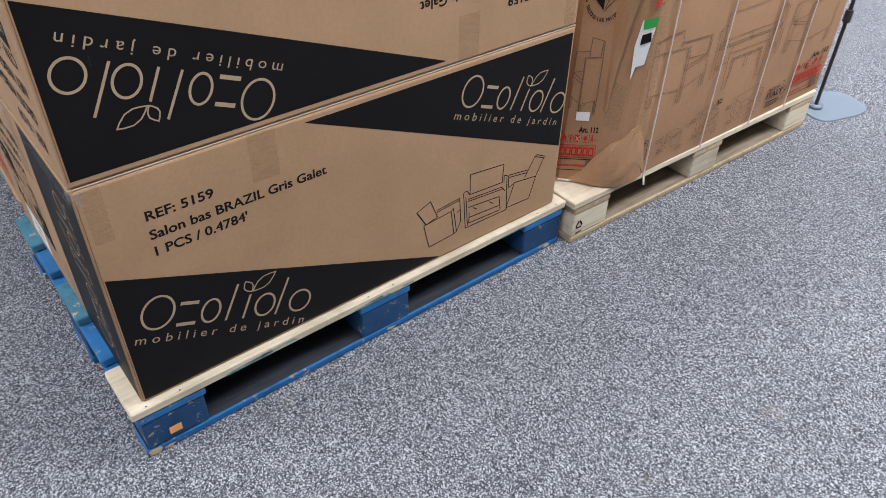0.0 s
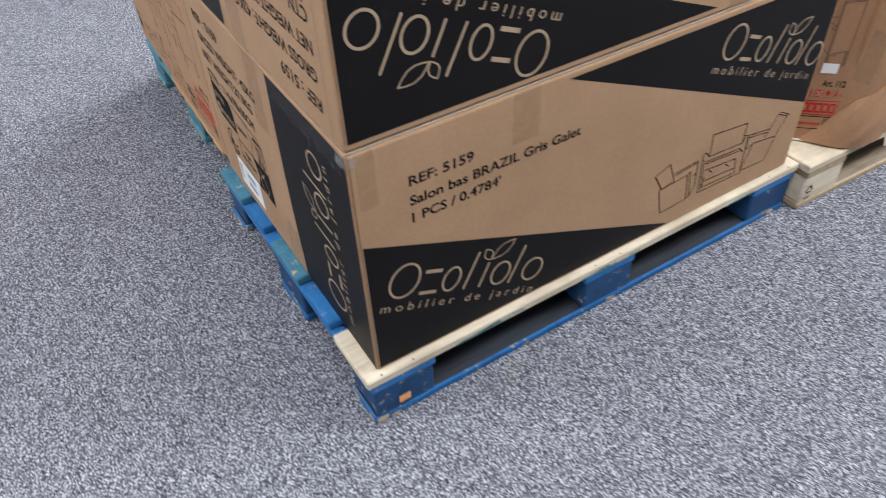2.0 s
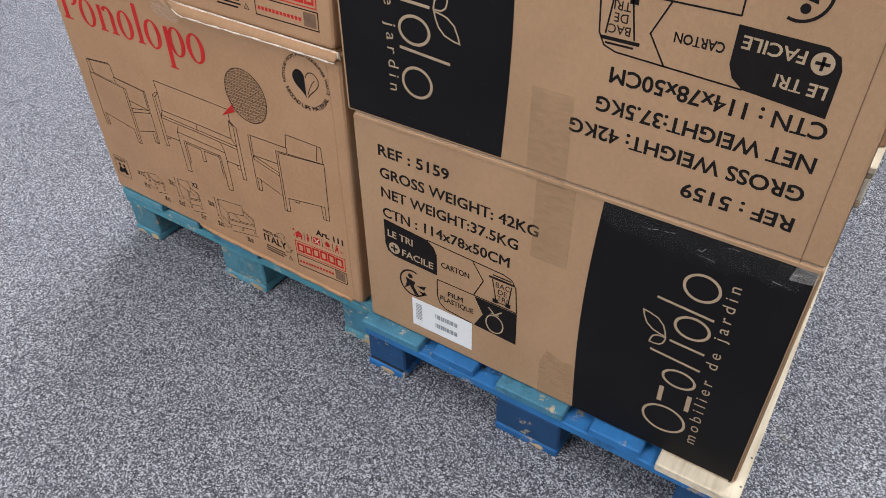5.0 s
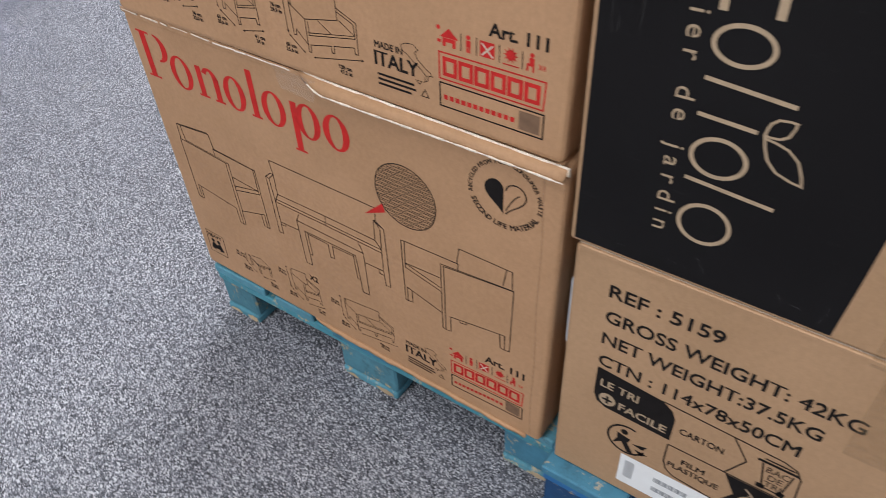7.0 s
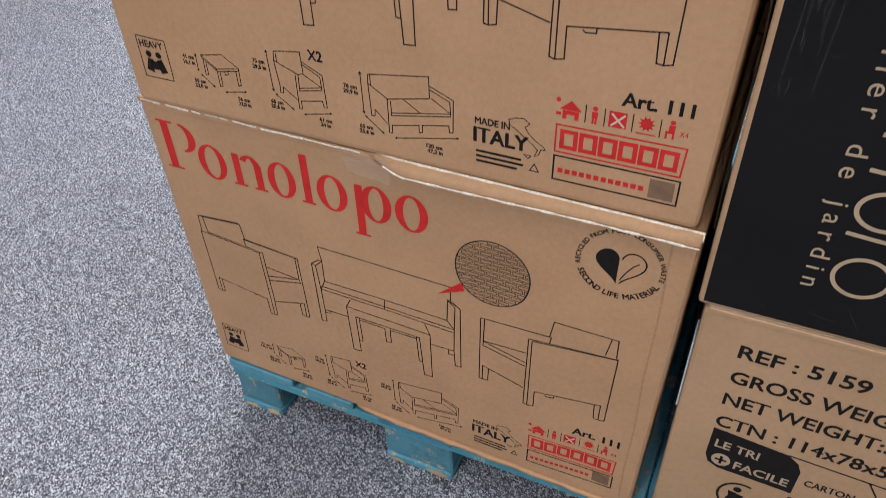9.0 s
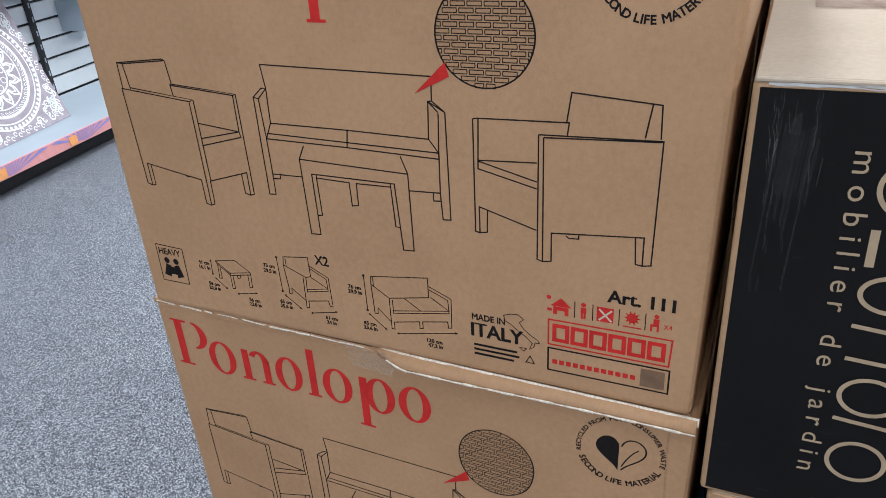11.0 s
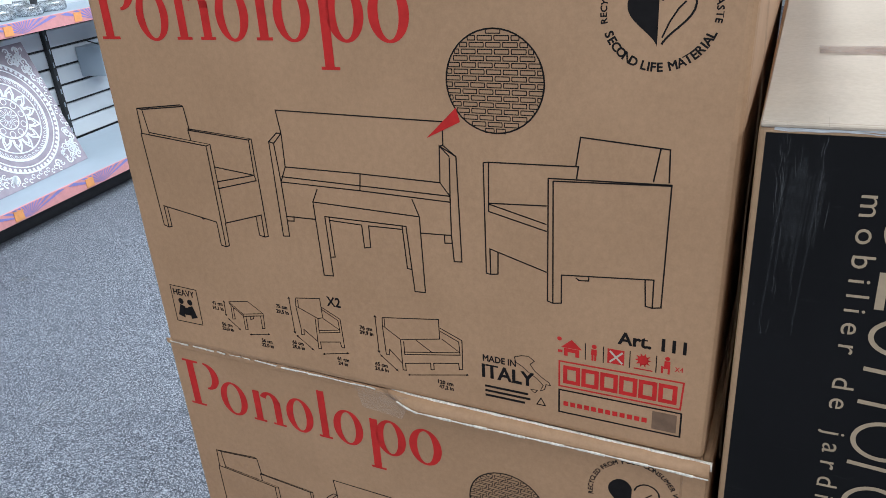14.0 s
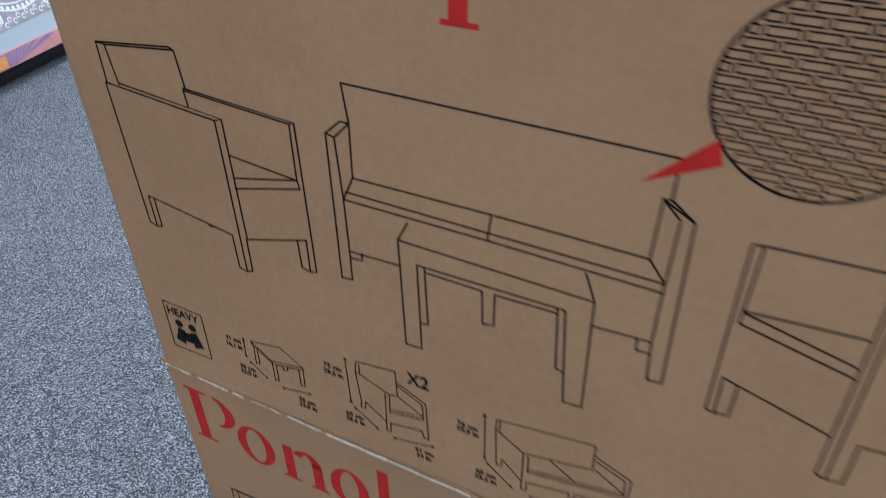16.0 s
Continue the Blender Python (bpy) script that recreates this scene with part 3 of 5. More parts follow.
def set_carton(z0, h, flip, label):
    """The large carton of the garden set; flip turns its prints upside down."""
    L, W = 1.152, 0.798 if flip else 0.790
    c = empty("carton", pose(0, 0, z0), label, "carton", "black and tan cartons")
    side = W + (0.0095 if flip else 0.008)
    body = block((0, 0, 0.0), (L, side, h), 0.005, 2)
    if flip:
        # small added bulge at the stacked carton's upper back edge keeps the gap dark
        for v in body.verts:
            if v.co.y > W / 2 and v.co.x > L / 2 and v.co.z > h / 2:
                v.co.y += 0.007
    part("body", body, M_CARD, c)
    front = frame_of((0, 0, 0), (1, 0, 0), (0, 0, 1))
    end = frame_of((0, W, 0), (0, -1, 0), (0, 0, 1))
    a0, a1, mark = 0.422, 0.318, (0.796, 0.404)
    if flip:
        turn = Matrix.Rotation(math.pi, 4, "Z")
        front = front @ Matrix.Translation((L, h, 0)) @ turn
        end = end @ Matrix.Translation((W - 0.018, h - 0.018, 0)) @ turn
        a0, a1, mark = 0.390, 0.300, (0.770, 0.435)
    e = 0.007
    for pts in ([(e, 0.006), (0.752, 0.006), (e, 0.315)], [(a0, h - 0.013), (L - e, h - 0.013), (L - e, h - a1)]):
        g = Print(front)
        g.face(pts)
        g.done("black_print_panel", M_INK, c, "black printed wedge")
    wordmark(front, 0.032, 0.180, 0.380, -22.5, c)
    wordmark(front, *mark, 0.378 if flip else 0.366, -22.2 if flip else -20.5, c)
    lettering("REF: 5159", front, 0.101, 0.402, M_LINE, c, 0.125, 0.019, 0.022)
    lettering("Salon bas BRAZIL Gris Galet", front, 0.100, 0.362, M_LINE, c, 0.359, 0.0195, 0.022)
    lettering("1 PCS / 0.4784'", front, 0.102, 0.326, M_LINE, c, 0.180, 0.0195, 0.022)
    garden_set(front @ Matrix.Diagonal((0.990, 0.992, 1, 1)), c)
    g = Print(end)
    v0, v1, u1 = (-0.012, h - 0.024, W - 0.015) if flip else (0.004, h - 0.004, W - 0.006)
    left = [(0.476 - 0.010 * math.sin(math.pi * i / 10), v0 + (v1 - v0) * i / 10) for i in range(11)]
    g.face(left[::-1] + [(u1, v0), (u1, v1)])
    g.done("black_print_panel", M_INK, c, "black printed band")
    wordmark(end, 0.671 if flip else 0.682, 0.042 if flip else 0.053, 0.392 if flip else 0.380, 91, c, 0.064)
    for s, v, wd in (("REF : 5159", 0.432, 0.152), ("GROSS WEIGHT: 42KG", 0.384, 0.328), ("NET WEIGHT:37.5KG", 0.339, 0.292), ("CTN : 114x78x50CM", 0.292, 0.278)):
        lettering(s, end, 0.038 if flip else 0.045, v, M_LINE, c, wd, 0.0225, 0.022, -0.7)
    sorting_panel(end @ Matrix.Translation((-0.0120, -0.0100, 0)) @ Matrix.Rotation(radians(-0.1), 4, "Z") @ Matrix.Diagonal((0.955, 1.02, 1, 1)), c)
    for pl, u in ((front, 0.0038 if not flip else L - 0.0038), (end, W - 0.0035 if not flip else 0.0145)):
        Print(pl, LIFT * 2).quad(u - 0.0005, 0.012, u + 0.0005, h - 0.014).done("corner_crease", M_FAINT, c)
    # top closing flaps, a little uneven, and tapes
    for y0, y1 in ((0.002, W / 2 - 0.002), (W / 2 + 0.002, side - 0.001 if flip else W + 0.003)):
        part("top_flap", block((0.002, y0, h + 0.0003), (L - 0.002, y1, h + 0.0042), 0.0012), M_CARDSHEEN, c)
    for x0 in (0.0, L - 0.0035):
        part("torn_edge", block((x0 - 0.0015, 0.002, h - (0.0015 if flip else 0.005)), (x0 + 0.006, side - 0.001 if flip else W + 0.003, h + 0.0035), 0.0015), M_CARDSHEEN if flip else M_CARD, c)
    for u0, u1, v0 in ((0.304, 0.360, h - 0.100), (0.012, 0.045, h - 0.11)):
        g = Print(front, LIFT * 3)
        g.quad(u0, v0, u1, h - 0.001)
        g.done("tape", M_TAPE, c, "strip of clear brown tape")
    g = Print(end, LIFT * 3)
    g.quad(0.362, h - 0.165, 0.43, h - 0.004)
    g.done("tape", M_TAPE, c, "strip of clear brown tape")
    if flip:
        return c, front, end, L, W
    g = Print(end, LIFT * 3)
    g.face([(0.400, 0.001), (0.474, 0.001), (0.473, 0.052), (0.466, 0.118), (0.446, 0.112), (0.412, 0.126), (0.399, 0.09)])
    g.done("tape", M_TAPE, c, "piece of shiny wrinkled clear tape")
    g = Print(end, LIFT * 3)
    jag = random.Random(31)
    low = [(0.477 + (W - 0.497) * i / 26, h - 0.034 - jag.uniform(0.0, 0.024) - (0.008 if i % 5 == 0 else 0)) for i in range(27)]
    for (u0, v0), (u1, v1) in zip(low, low[1:]):
        g.face([(u0, v0), (u1, v1), (u1, h - 0.001), (u0, h - 0.001)])
    g.done("tape", M_BLACKTAPE, c, "glossy wrinkled tape along the edge")
    # white glints of the glossy wrinkles, drawn as pale strokes
    for i in range(9):
        u, v = jag.uniform(0.49, W - 0.05), h - jag.uniform(0.010, 0.042)
        d = jag.uniform(0.008, 0.03)
        Print(end, LIFT * 3.5).stroke([(u, v), (u + d * 0.5, v + jag.uniform(-0.004, 0.004)), (u + d, v + jag.uniform(-0.006, 0.006))], jag.uniform(0.0004, 0.0011)).done("tape_wrinkle", M_GLINT, c, "pale glint drawn on the wrinkled tape")
    return c, front, end, L, W


def scuffs(plane, u0, v0, u1, v1, n, parent, seed, mat, length=0.03, slant=0.6):
    """Pale scratches and rubbed streaks within a stretch of a face."""
    r = random.Random(seed)
    for _ in range(n):
        u, v = r.uniform(u0, u1), r.uniform(v0, v1)
        a = r.uniform(-slant, slant) + (math.pi / 2 if slant < 0.3 or r.random() < 0.6 else 0)
        d = r.uniform(0.3, 1.0) * length
        bend = r.uniform(-0.08, 0.08) * d
        pts = [(u, v), (u + d * 0.5 * math.cos(a) - bend * math.sin(a), v + d * 0.5 * math.sin(a) + bend * math.cos(a)), (u + d * math.cos(a), v + d * math.sin(a))]
        Print(plane, LIFT * 3.4).stroke(pts, r.uniform(0.0003, 0.0007)).done("scratch", mat, parent)


M_SCRATCH = film_mat("rubbed_scratch", (0.30, 0.29, 0.29), 0.16, 0.5)
C1, F1, E1, L1, W1 = set_carton(0.146, 0.500, False, "tan cardboard carton with black printed wedges, standing on the pallet")
g = Print(E1, LIFT * 2)
g.quad(0.105, 0.030, 0.249, 0.107)
g.done("paper_label", M_WHITE, C1, "white paper shipping label")
g = Print(E1, LIFT * 3)
for i in range(11):
    g.quad(0.114, 0.050 + 0.0042 * i, 0.129, 0.0525 + 0.0042 * i)
g.done("barcode_bars", M_BARCODE, C1)
for r in (0.049, 0.075):
    g = Print(E1, LIFT * 3)
    for i in range(16):
        g.quad(0.162 + 0.0034 * i, r, 0.1638 + 0.0034 * i + 0.0008 * (i % 3), r + 0.012)
    g.done("barcode_bars", M_BARCODE, C1)
M_TOPTAPE = film_mat("shiny_clear_tape", (0.40, 0.27, 0.22), 0.55, 0.08)
part("side_label", block((0.006, 0.7985, 0.30), (0.05, 0.8010, 0.43), 0.0005), plain_mat("pale_blue_paper", (0.42, 0.46, 0.51), 0.6, 0, 0.05, 20.0), C1, "pale paper label folded at the side")
C2, F2, E2, _, W2 = set_carton(0.6515, 0.512, True, "tan cardboard carton stacked upside down on another carton")
scuffs(E1, 0.50, 0.440, 0.76, 0.492, 12, C1, 3, M_SCRATCH, 0.03)
scuffs(E1, 0.735, 0.36, 0.782, 0.49, 9, C1, 5, M_SCRATCH, 0.02)
scuffs(F1, 0.80, 0.34, 1.0, 0.48, 5, C1, 7, M_SCRATCH, 0.05, 0.2)
plane2 = frame_of((0, W2, 0), (0, -1, 0), (0, 0, 1))
scuffs(plane2, 0.008, 0.42, 0.05, 0.50, 20, C2, 11, M_SCRATCH, 0.03, 0.15)
scuffs(plane2, 0.006, 0.24, 0.06, 0.46, 10, C2, 13, M_SCRATCH, 0.03, 0.1)
M_RUB = film_mat("rubbed_ink", (0.12, 0.12, 0.125), 0.10, 0.6)
r = random.Random(8)
for n in range(12):
    u, v = 0.016 + 0.0032 * n + r.uniform(-0.001, 0.001), 0.487 - r.uniform(0, 0.03)
    d = r.uniform(0.05, 0.19)
    w = r.uniform(0.001, 0.004)
    Print(plane2, LIFT * (2.8 + 0.05 * n)).face([(u, v), (u + w, v + 0.001), (u + w * 0.8 - d * 0.04, v - d), (u - d * 0.04, v - d * 0.9)]).done("rubbed_streak", M_RUB, C2, "rubbed pale streak on the black print")
M_WHITECRUSH = film_mat("crushed_pale_edge", (0.74, 0.75, 0.78), 0.55, 0.3)
r = random.Random(5)
for k, w in ((0, 0.0022), (1, 0.0012)):
    Print(plane2, LIFT * (3.6 + k)).stroke([(0.004 + 0.0125 * n, 0.5115 - 0.0018 * k - r.uniform(0, 0.0016)) for n in range(62)], w).done("frayed_edge", M_WHITECRUSH, C2, "frayed pale edge of the carton")
scuffs(plane2, 0.01, 0.005, 0.30, 0.03, 8, C2, 17, M_SCRATCH, 0.03)
scuffs(frame_of((0, 0, 0), (1, 0, 0), (0, 0, 1)), 0.012, 0.05, 0.12, 0.22, 7, C2, 19, M_SCRATCH, 0.03, 0.25)
for pl, pts in ((E1, [(0.752, 0.470), (0.786, 0.474), (0.787, 0.499), (0.757, 0.497)]), (F1, [(0.002, 0.478), (0.014, 0.472), (0.016, 0.499), (0.002, 0.499)])):
    g = Print(pl, LIFT * 3.2)
    g.face(pts)
    g.done("torn_tape", film_mat("crumpled_clear_tape", (0.45, 0.43, 0.41), 0.34), C1, "crumpled scrap of clear tape")
g = Print(frame_of((0, W1, 0.5172), (0, -1, 0), (1, 0, 0)), 0.001)
g.quad(0.033, 0.310, 0.40, 0.361)
g.done("tape", M_TOPTAPE, C2, "glossy clear tape strip across the top flaps")


# ---- brown furniture cartons ----
def armchair_a(g, w, **q):
    g.mm(w, 48, 375, 48, 413, 135, 422, 140, 420, 144, 386, **q)
    g.mm(w, 48, 413, 58, 412, 140, 420, **q)
    g.mm(w, 58, 412, 63, 375, **q)
    g.mm(w, 46, 375, 170, 363, 178, 366, 63, 377, **q)
    g.mm(w, 46, 375, 53, 226, 62, 223, 69, 225, 68, 258, **q)
    g.mm(w, 62, 223, 61, 259, 163, 243, 164, 205, 173, 203, 180, 206, 180, 243, 251, 264, 251, 229, **q)
    g.mm(w, 170, 363, 173, 203, **q)
    g.mm(w, 178, 366, 181, 243, **q)
    g.mm(w, 143, 369, 141, 385, 250, 377, 255, 379, 141, 387, **q)
    g.mm(w, 250, 377, 250, 325, **q)
    g.mm(w, 255, 379, 258, 231, 251, 229, 242, 231, 241, 260, **q)
    g.mm(w, 178, 332, 250, 325, 252, 317, 178, 298, **q)
    g.mm(w, 179, 309, 250, 325, **q)
    g.mm(w, 133, 248, 137, 245, 142, 246, **q)


def sofa(g, w, **q):
    g.mm(w, 308, 390, 304, 422, 553, 419, 552, 388, **q)
    g.mm(w, 307, 342, 308, 390, 300, 390, 285, 377, 293, 375, 308, 390, **q)
    g.mm(w, 285, 377, 286, 235, 297, 236, 297, 267, 346, 268, **q)
    g.mm(w, 293, 375, 296, 319, 297, 267, **q)
    g.mm(w, 297, 260, 309, 261, 310, 269, **q)
    g.mm(w, 296, 319, 307, 342, 428, 342, 545, 340, 558, 323, 558, 315, 425, 318, 296, 319, **q)
    g.mm(w, 298, 327, 425, 325, 558, 323, **q)
    g.mm(w, 428, 342, 425, 318, **q)
    g.mm(w, 545, 340, 547, 388, 569, 376, 570, 233, 559, 232, 557, 269, 512, 267, **q)
    g.mm(w, 547, 388, 552, 389, 569, 376, **q)
    g.mm(w, 560, 374, 558, 323, 557, 269, **q)
    g.mm(w, 560, 375, 547, 388, **q)
    g.mm(w, 547, 268, 547, 257, 558, 258, **q)


def low_table(g, w, **q):
    g.mm(w, 356, 314, 346, 294, 512, 290, 503, 314, **q)
    g.mm(w, 346, 294, 349, 181, 365, 182, 363, 274, 491, 274, 497, 178, 513, 179, 512, 290, **q)
    g.mm(w, 370, 274, 372, 213, 365, 212, **q)
    g.mm(w, 485, 274, 488, 212, 495, 211, **q)
    g.mm(w, 370, 269, 422, 268, 423, 234, 433, 236, 433, 268, 485, 269, **q)


def armchair_b(g, w, **q):
    g.mm(w, 720, 376, 725, 410, 824, 402, 825, 364, **q)
    g.mm(w, 814, 402, 808, 364, **q)
    g.mm(w, 605, 371, 612, 372, 723, 375, 721, 360, **q)
    g.mm(w, 612, 371, 610, 308, 685, 290, **q)
    g.mm(w, 605, 371, 604, 222, 610, 221, 620, 223, 621, 254, **q)
    g.mm(w, 610, 221, 610, 257, 685, 235, **q)
    g.mm(w, 610, 318, 685, 299, **q)
    g.mm(w, 611, 319, 685, 323, **q)
    g.mm(w, 687, 358, 686, 195, 693, 193, 704, 195, 704, 234, 815, 244, 815, 207, 825, 209, 828, 362, 687, 358, **q)
    g.mm(w, 693, 355, 693, 193, **q)
    g.mm(w, 693, 355, 828, 361, **q)
    g.mm(w, 805, 243, 807, 208, 815, 207, **q)
    g.mm(w, 722, 233, 726, 230, 738, 231, 738, 236, **q)


def small_table(g, w, **q):
    g.mm(w, 157, 105, 196, 112, 223, 95, 182, 87, 157, 105, 158, 101, 183, 83, 223, 91, **q)
    g.mm(w, 182, 87, 182, 59, 187, 60, 187, 84, 217, 90, 217, 67, 222, 68, 223, 95, **q)
    g.mm(w, 160, 99, 159, 74, 164, 75, 164, 95, **q)
    g.mm(w, 196, 86, 196, 80, 202, 82, 202, 88, **q)
    g.mm(w, 147, 105, 146, 78, **q)
    g.mm(w, 148, 102, 147, 105, 145, 102, **q)
    g.mm(w, 148, 81, 146, 78, 145, 81, **q)
    g.mm(w, 150, 73, 171, 56, **q)
    g.mm(w, 153, 72, 150, 73, 151, 70, **q)
    g.mm(w, 170, 59, 171, 56, 168, 57, **q)
    g.mm(w, 190, 51, 229, 59, **q)
    g.mm(w, 193, 53, 190, 51, 193, 50, **q)
    g.mm(w, 226, 60, 229, 59, 226, 57, **q)


def small_chair(g, w, **q):
    g.mm(w, 291, 134, 335, 140, 336, 108, 327, 105, 289, 120, 291, 134, **q)
    g.mm(w, 294, 131, 294, 119, **q)
    g.mm(w, 289, 120, 293, 80, 292, 71, 297, 71, 298, 81, 321, 64, **q)
    g.mm(w, 322, 104, 321, 51, 326, 52, 326, 64, 362, 71, 364, 62, 369, 62, 367, 111, 336, 126, **q)
    g.mm(w, 327, 105, 326, 80, 364, 88, 363, 108, 336, 122, **q)
    g.mm(w, 326, 84, 364, 92, 336, 107, **q)
    g.mm(w, 278, 133, 280, 71, **q)
    g.mm(w, 280, 130, 278, 133, 276, 130, **q)
    g.mm(w, 282, 74, 280, 71, 278, 74, **q)
    g.mm(w, 283, 67, 311, 47, **q)
    g.mm(w, 286, 67, 283, 67, 285, 64, **q)
    g.mm(w, 309, 50, 311, 47, 308, 47, **q)
    g.mm(w, 328, 43, 375, 54, **q)
    g.mm(w, 331, 45, 328, 43, 331, 42, **q)
    g.mm(w, 372, 55, 375, 54, 372, 52, **q)


def small_sofa(g, w, **q):
    g.mm(w, 440, 127, 530, 140, 530, 109, 467, 96, 439, 114, 440, 127, **q)
    g.mm(w, 443, 127, 443, 112, **q)
    g.mm(w, 439, 114, 441, 66, 446, 66, 447, 76, 466, 57, **q)
    g.mm(w, 467, 96, 467, 45, 472, 45, 472, 57, 513, 66, 513, 55, 518, 56, 518, 67, 557, 75, 558, 65, 563, 66, 564, 113, 531, 127, **q)
    g.mm(w, 472, 94, 472, 72, 560, 89, 559, 110, 531, 122, **q)
    g.mm(w, 472, 76, 560, 93, 533, 110, **q)
    g.mm(w, 492, 100, 517, 84, **q)
    g.mm(w, 428, 128, 429, 67, **q)
    g.mm(w, 430, 125, 428, 128, 426, 125, **q)
    g.mm(w, 431, 70, 429, 67, 427, 70, **q)
    g.mm(w, 431, 63, 458, 41, **q)
    g.mm(w, 434, 62, 431, 63, 432, 60, **q)
    g.mm(w, 457, 44, 458, 41, 455, 42, **q)
    g.mm(w, 476, 38, 571, 59, **q)
    g.mm(w, 478, 40, 476, 38, 478, 37, **q)
    g.mm(w, 568, 60, 571, 59, 568, 57, **q)


def weave(g, cx, cy, r, w):
    """A round close-up of wicker: courses of flat strands between short uprights, offset like brickwork."""
    g.ring(cx, cy, r, r, w * 1.3)
    rows, step = 16, 0.0205
    dy = 2 * r / rows
    for j in range(rows):
        y = cy - r + (j + 0.5) * dy
        half = math.sqrt(max(0, r * r - (abs(y - cy) + dy * 0.3) ** 2)) - 0.001
        for i in range(-1, int(2 * r / step) + 2):
            x0 = cx - r + (i + 0.5 * (j % 2)) * step
            a, b = max(x0 + 0.0014, cx - half), min(x0 + step - 0.0014, cx + half)
            if b - a < 0.003:
                continue
            lo, hi = y - dy * 0.33, y + dy * 0.33
            c = 0.0003
            g.stroke([(a, y), (a + c, hi), (b - c, hi), (b, y)], w * 0.8)
            g.stroke([(a, y), (a + c, lo), (b - c, lo), (b, y)], w * 0.8)


def red_name(plane, u, v, k, ky, mat, parent):
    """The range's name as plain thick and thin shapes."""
    p2 = plane @ Matrix.Translation((u, v, 0)) @ Matrix.Diagonal((k, ky, 1, 1))
    bars = ((0.014, 0.004, 0.030, 0.092), (0.155, 0.004, 0.169, 0.064), (0.197, 0.004, 0.211, 0.050), (0.291, 0.004, 0.305, 0.095), (0.387, -0.032, 0.401, 0.064))
    feet = ((0.006, 0.0, 0.041, 0.004), (0.006, 0.092, 0.041, 0.096), (0.149, 0.0, 0.176, 0.004), (0.191, 0.0, 0.217, 0.004), (0.285, 0.0, 0.311, 0.004), (0.381, -0.036, 0.409, -0.032))
    for bar in bars + feet:
        Print(p2).quad(*bar).done("red_bar", mat, parent)
    Print(p2).ring(0.053, 0.068, 0.030, 0.028, 0.016, -90, 90, wy=0.004).done("red_ring", mat, parent)
    Print(p2).ring(0.189, 0.042, 0.022, 0.024, 0.014, 0, 150, wy=0.006).done("red_ring", mat, parent)
    for cx, rx in ((0.110, 0.029), (0.2495, 0.027), (0.3445, 0.028), (0.423, 0.027), (0.484, 0.028)):
        Print(p2).ring(cx, 0.033, rx, 0.035, 0.014, wy=0.004).done("red_ring", mat, parent)


def ring_words(words, plane, cx, cy, r, a0, a1, height, parent):
    """Words set letter by letter along an arc, in one mesh."""
    room = [{"I": 0.45, " ": 0.6, "M": 1.3, "W": 1.4, "O": 1.15, "L": 0.85, "E": 0.9, "F": 0.85}.get(ch, 1.0) for ch in words]
    for n, ch in enumerate(words):
        if ch == " ":
            continue
        a = a0 + (a1 - a0) * (sum(room[:n]) + room[n] / 2) / sum(room)
        inward = a0 < a1
        p = plane @ Matrix.Translation((cx + r * math.cos(radians(a)), cy + r * math.sin(radians(a)), 0)) @ Matrix.Rotation(radians(a + 90 if inward else a - 90), 4, "Z")
        lettering(ch, p, 0, 0, M_LINE, parent, None, height, 0.032, 0, 1.0, LIFT, "letter", "CENTER")


def round_mark(plane, cx, cy, parent, words=True):
    g = Print(plane)
    heart = []
    for n in range(41):
        a = math.tau * n / 40
        heart.append((0.0021 * 16 * math.sin(a) ** 3 * 0.98, 0.0021 * (13 * math.cos(a) - 5 * math.cos(2 * a) - 2 * math.cos(3 * a) - math.cos(4 * a))))
    g.face([(cx - 0.0015 + x * (1 - 0.10 * y / 0.03), cy + y) for x, y in heart[20:]])
    g.stroke([(cx + 0.002 + x, cy + y) for x, y in heart[:19]], 0.0022)
    g.stroke([(cx + 0.003, cy - 0.026), (cx + 0.010, cy - 0.010), (cx + 0.018, cy + 0.003), (cx + 0.025, cy + 0.010)], 0.0018)
    g.done("heart_mark", M_LINE, parent, "black heart shaped mark")
    if words:
        ring_words("SECOND LIFE MATERIAL", plane, cx, cy, 0.0605, 200, 340, 0.0092, parent)
        ring_words("RECYCLED FROM POST CONSUMER WASTE", plane, cx, cy, 0.0545, 192, -12, 0.0068, parent)


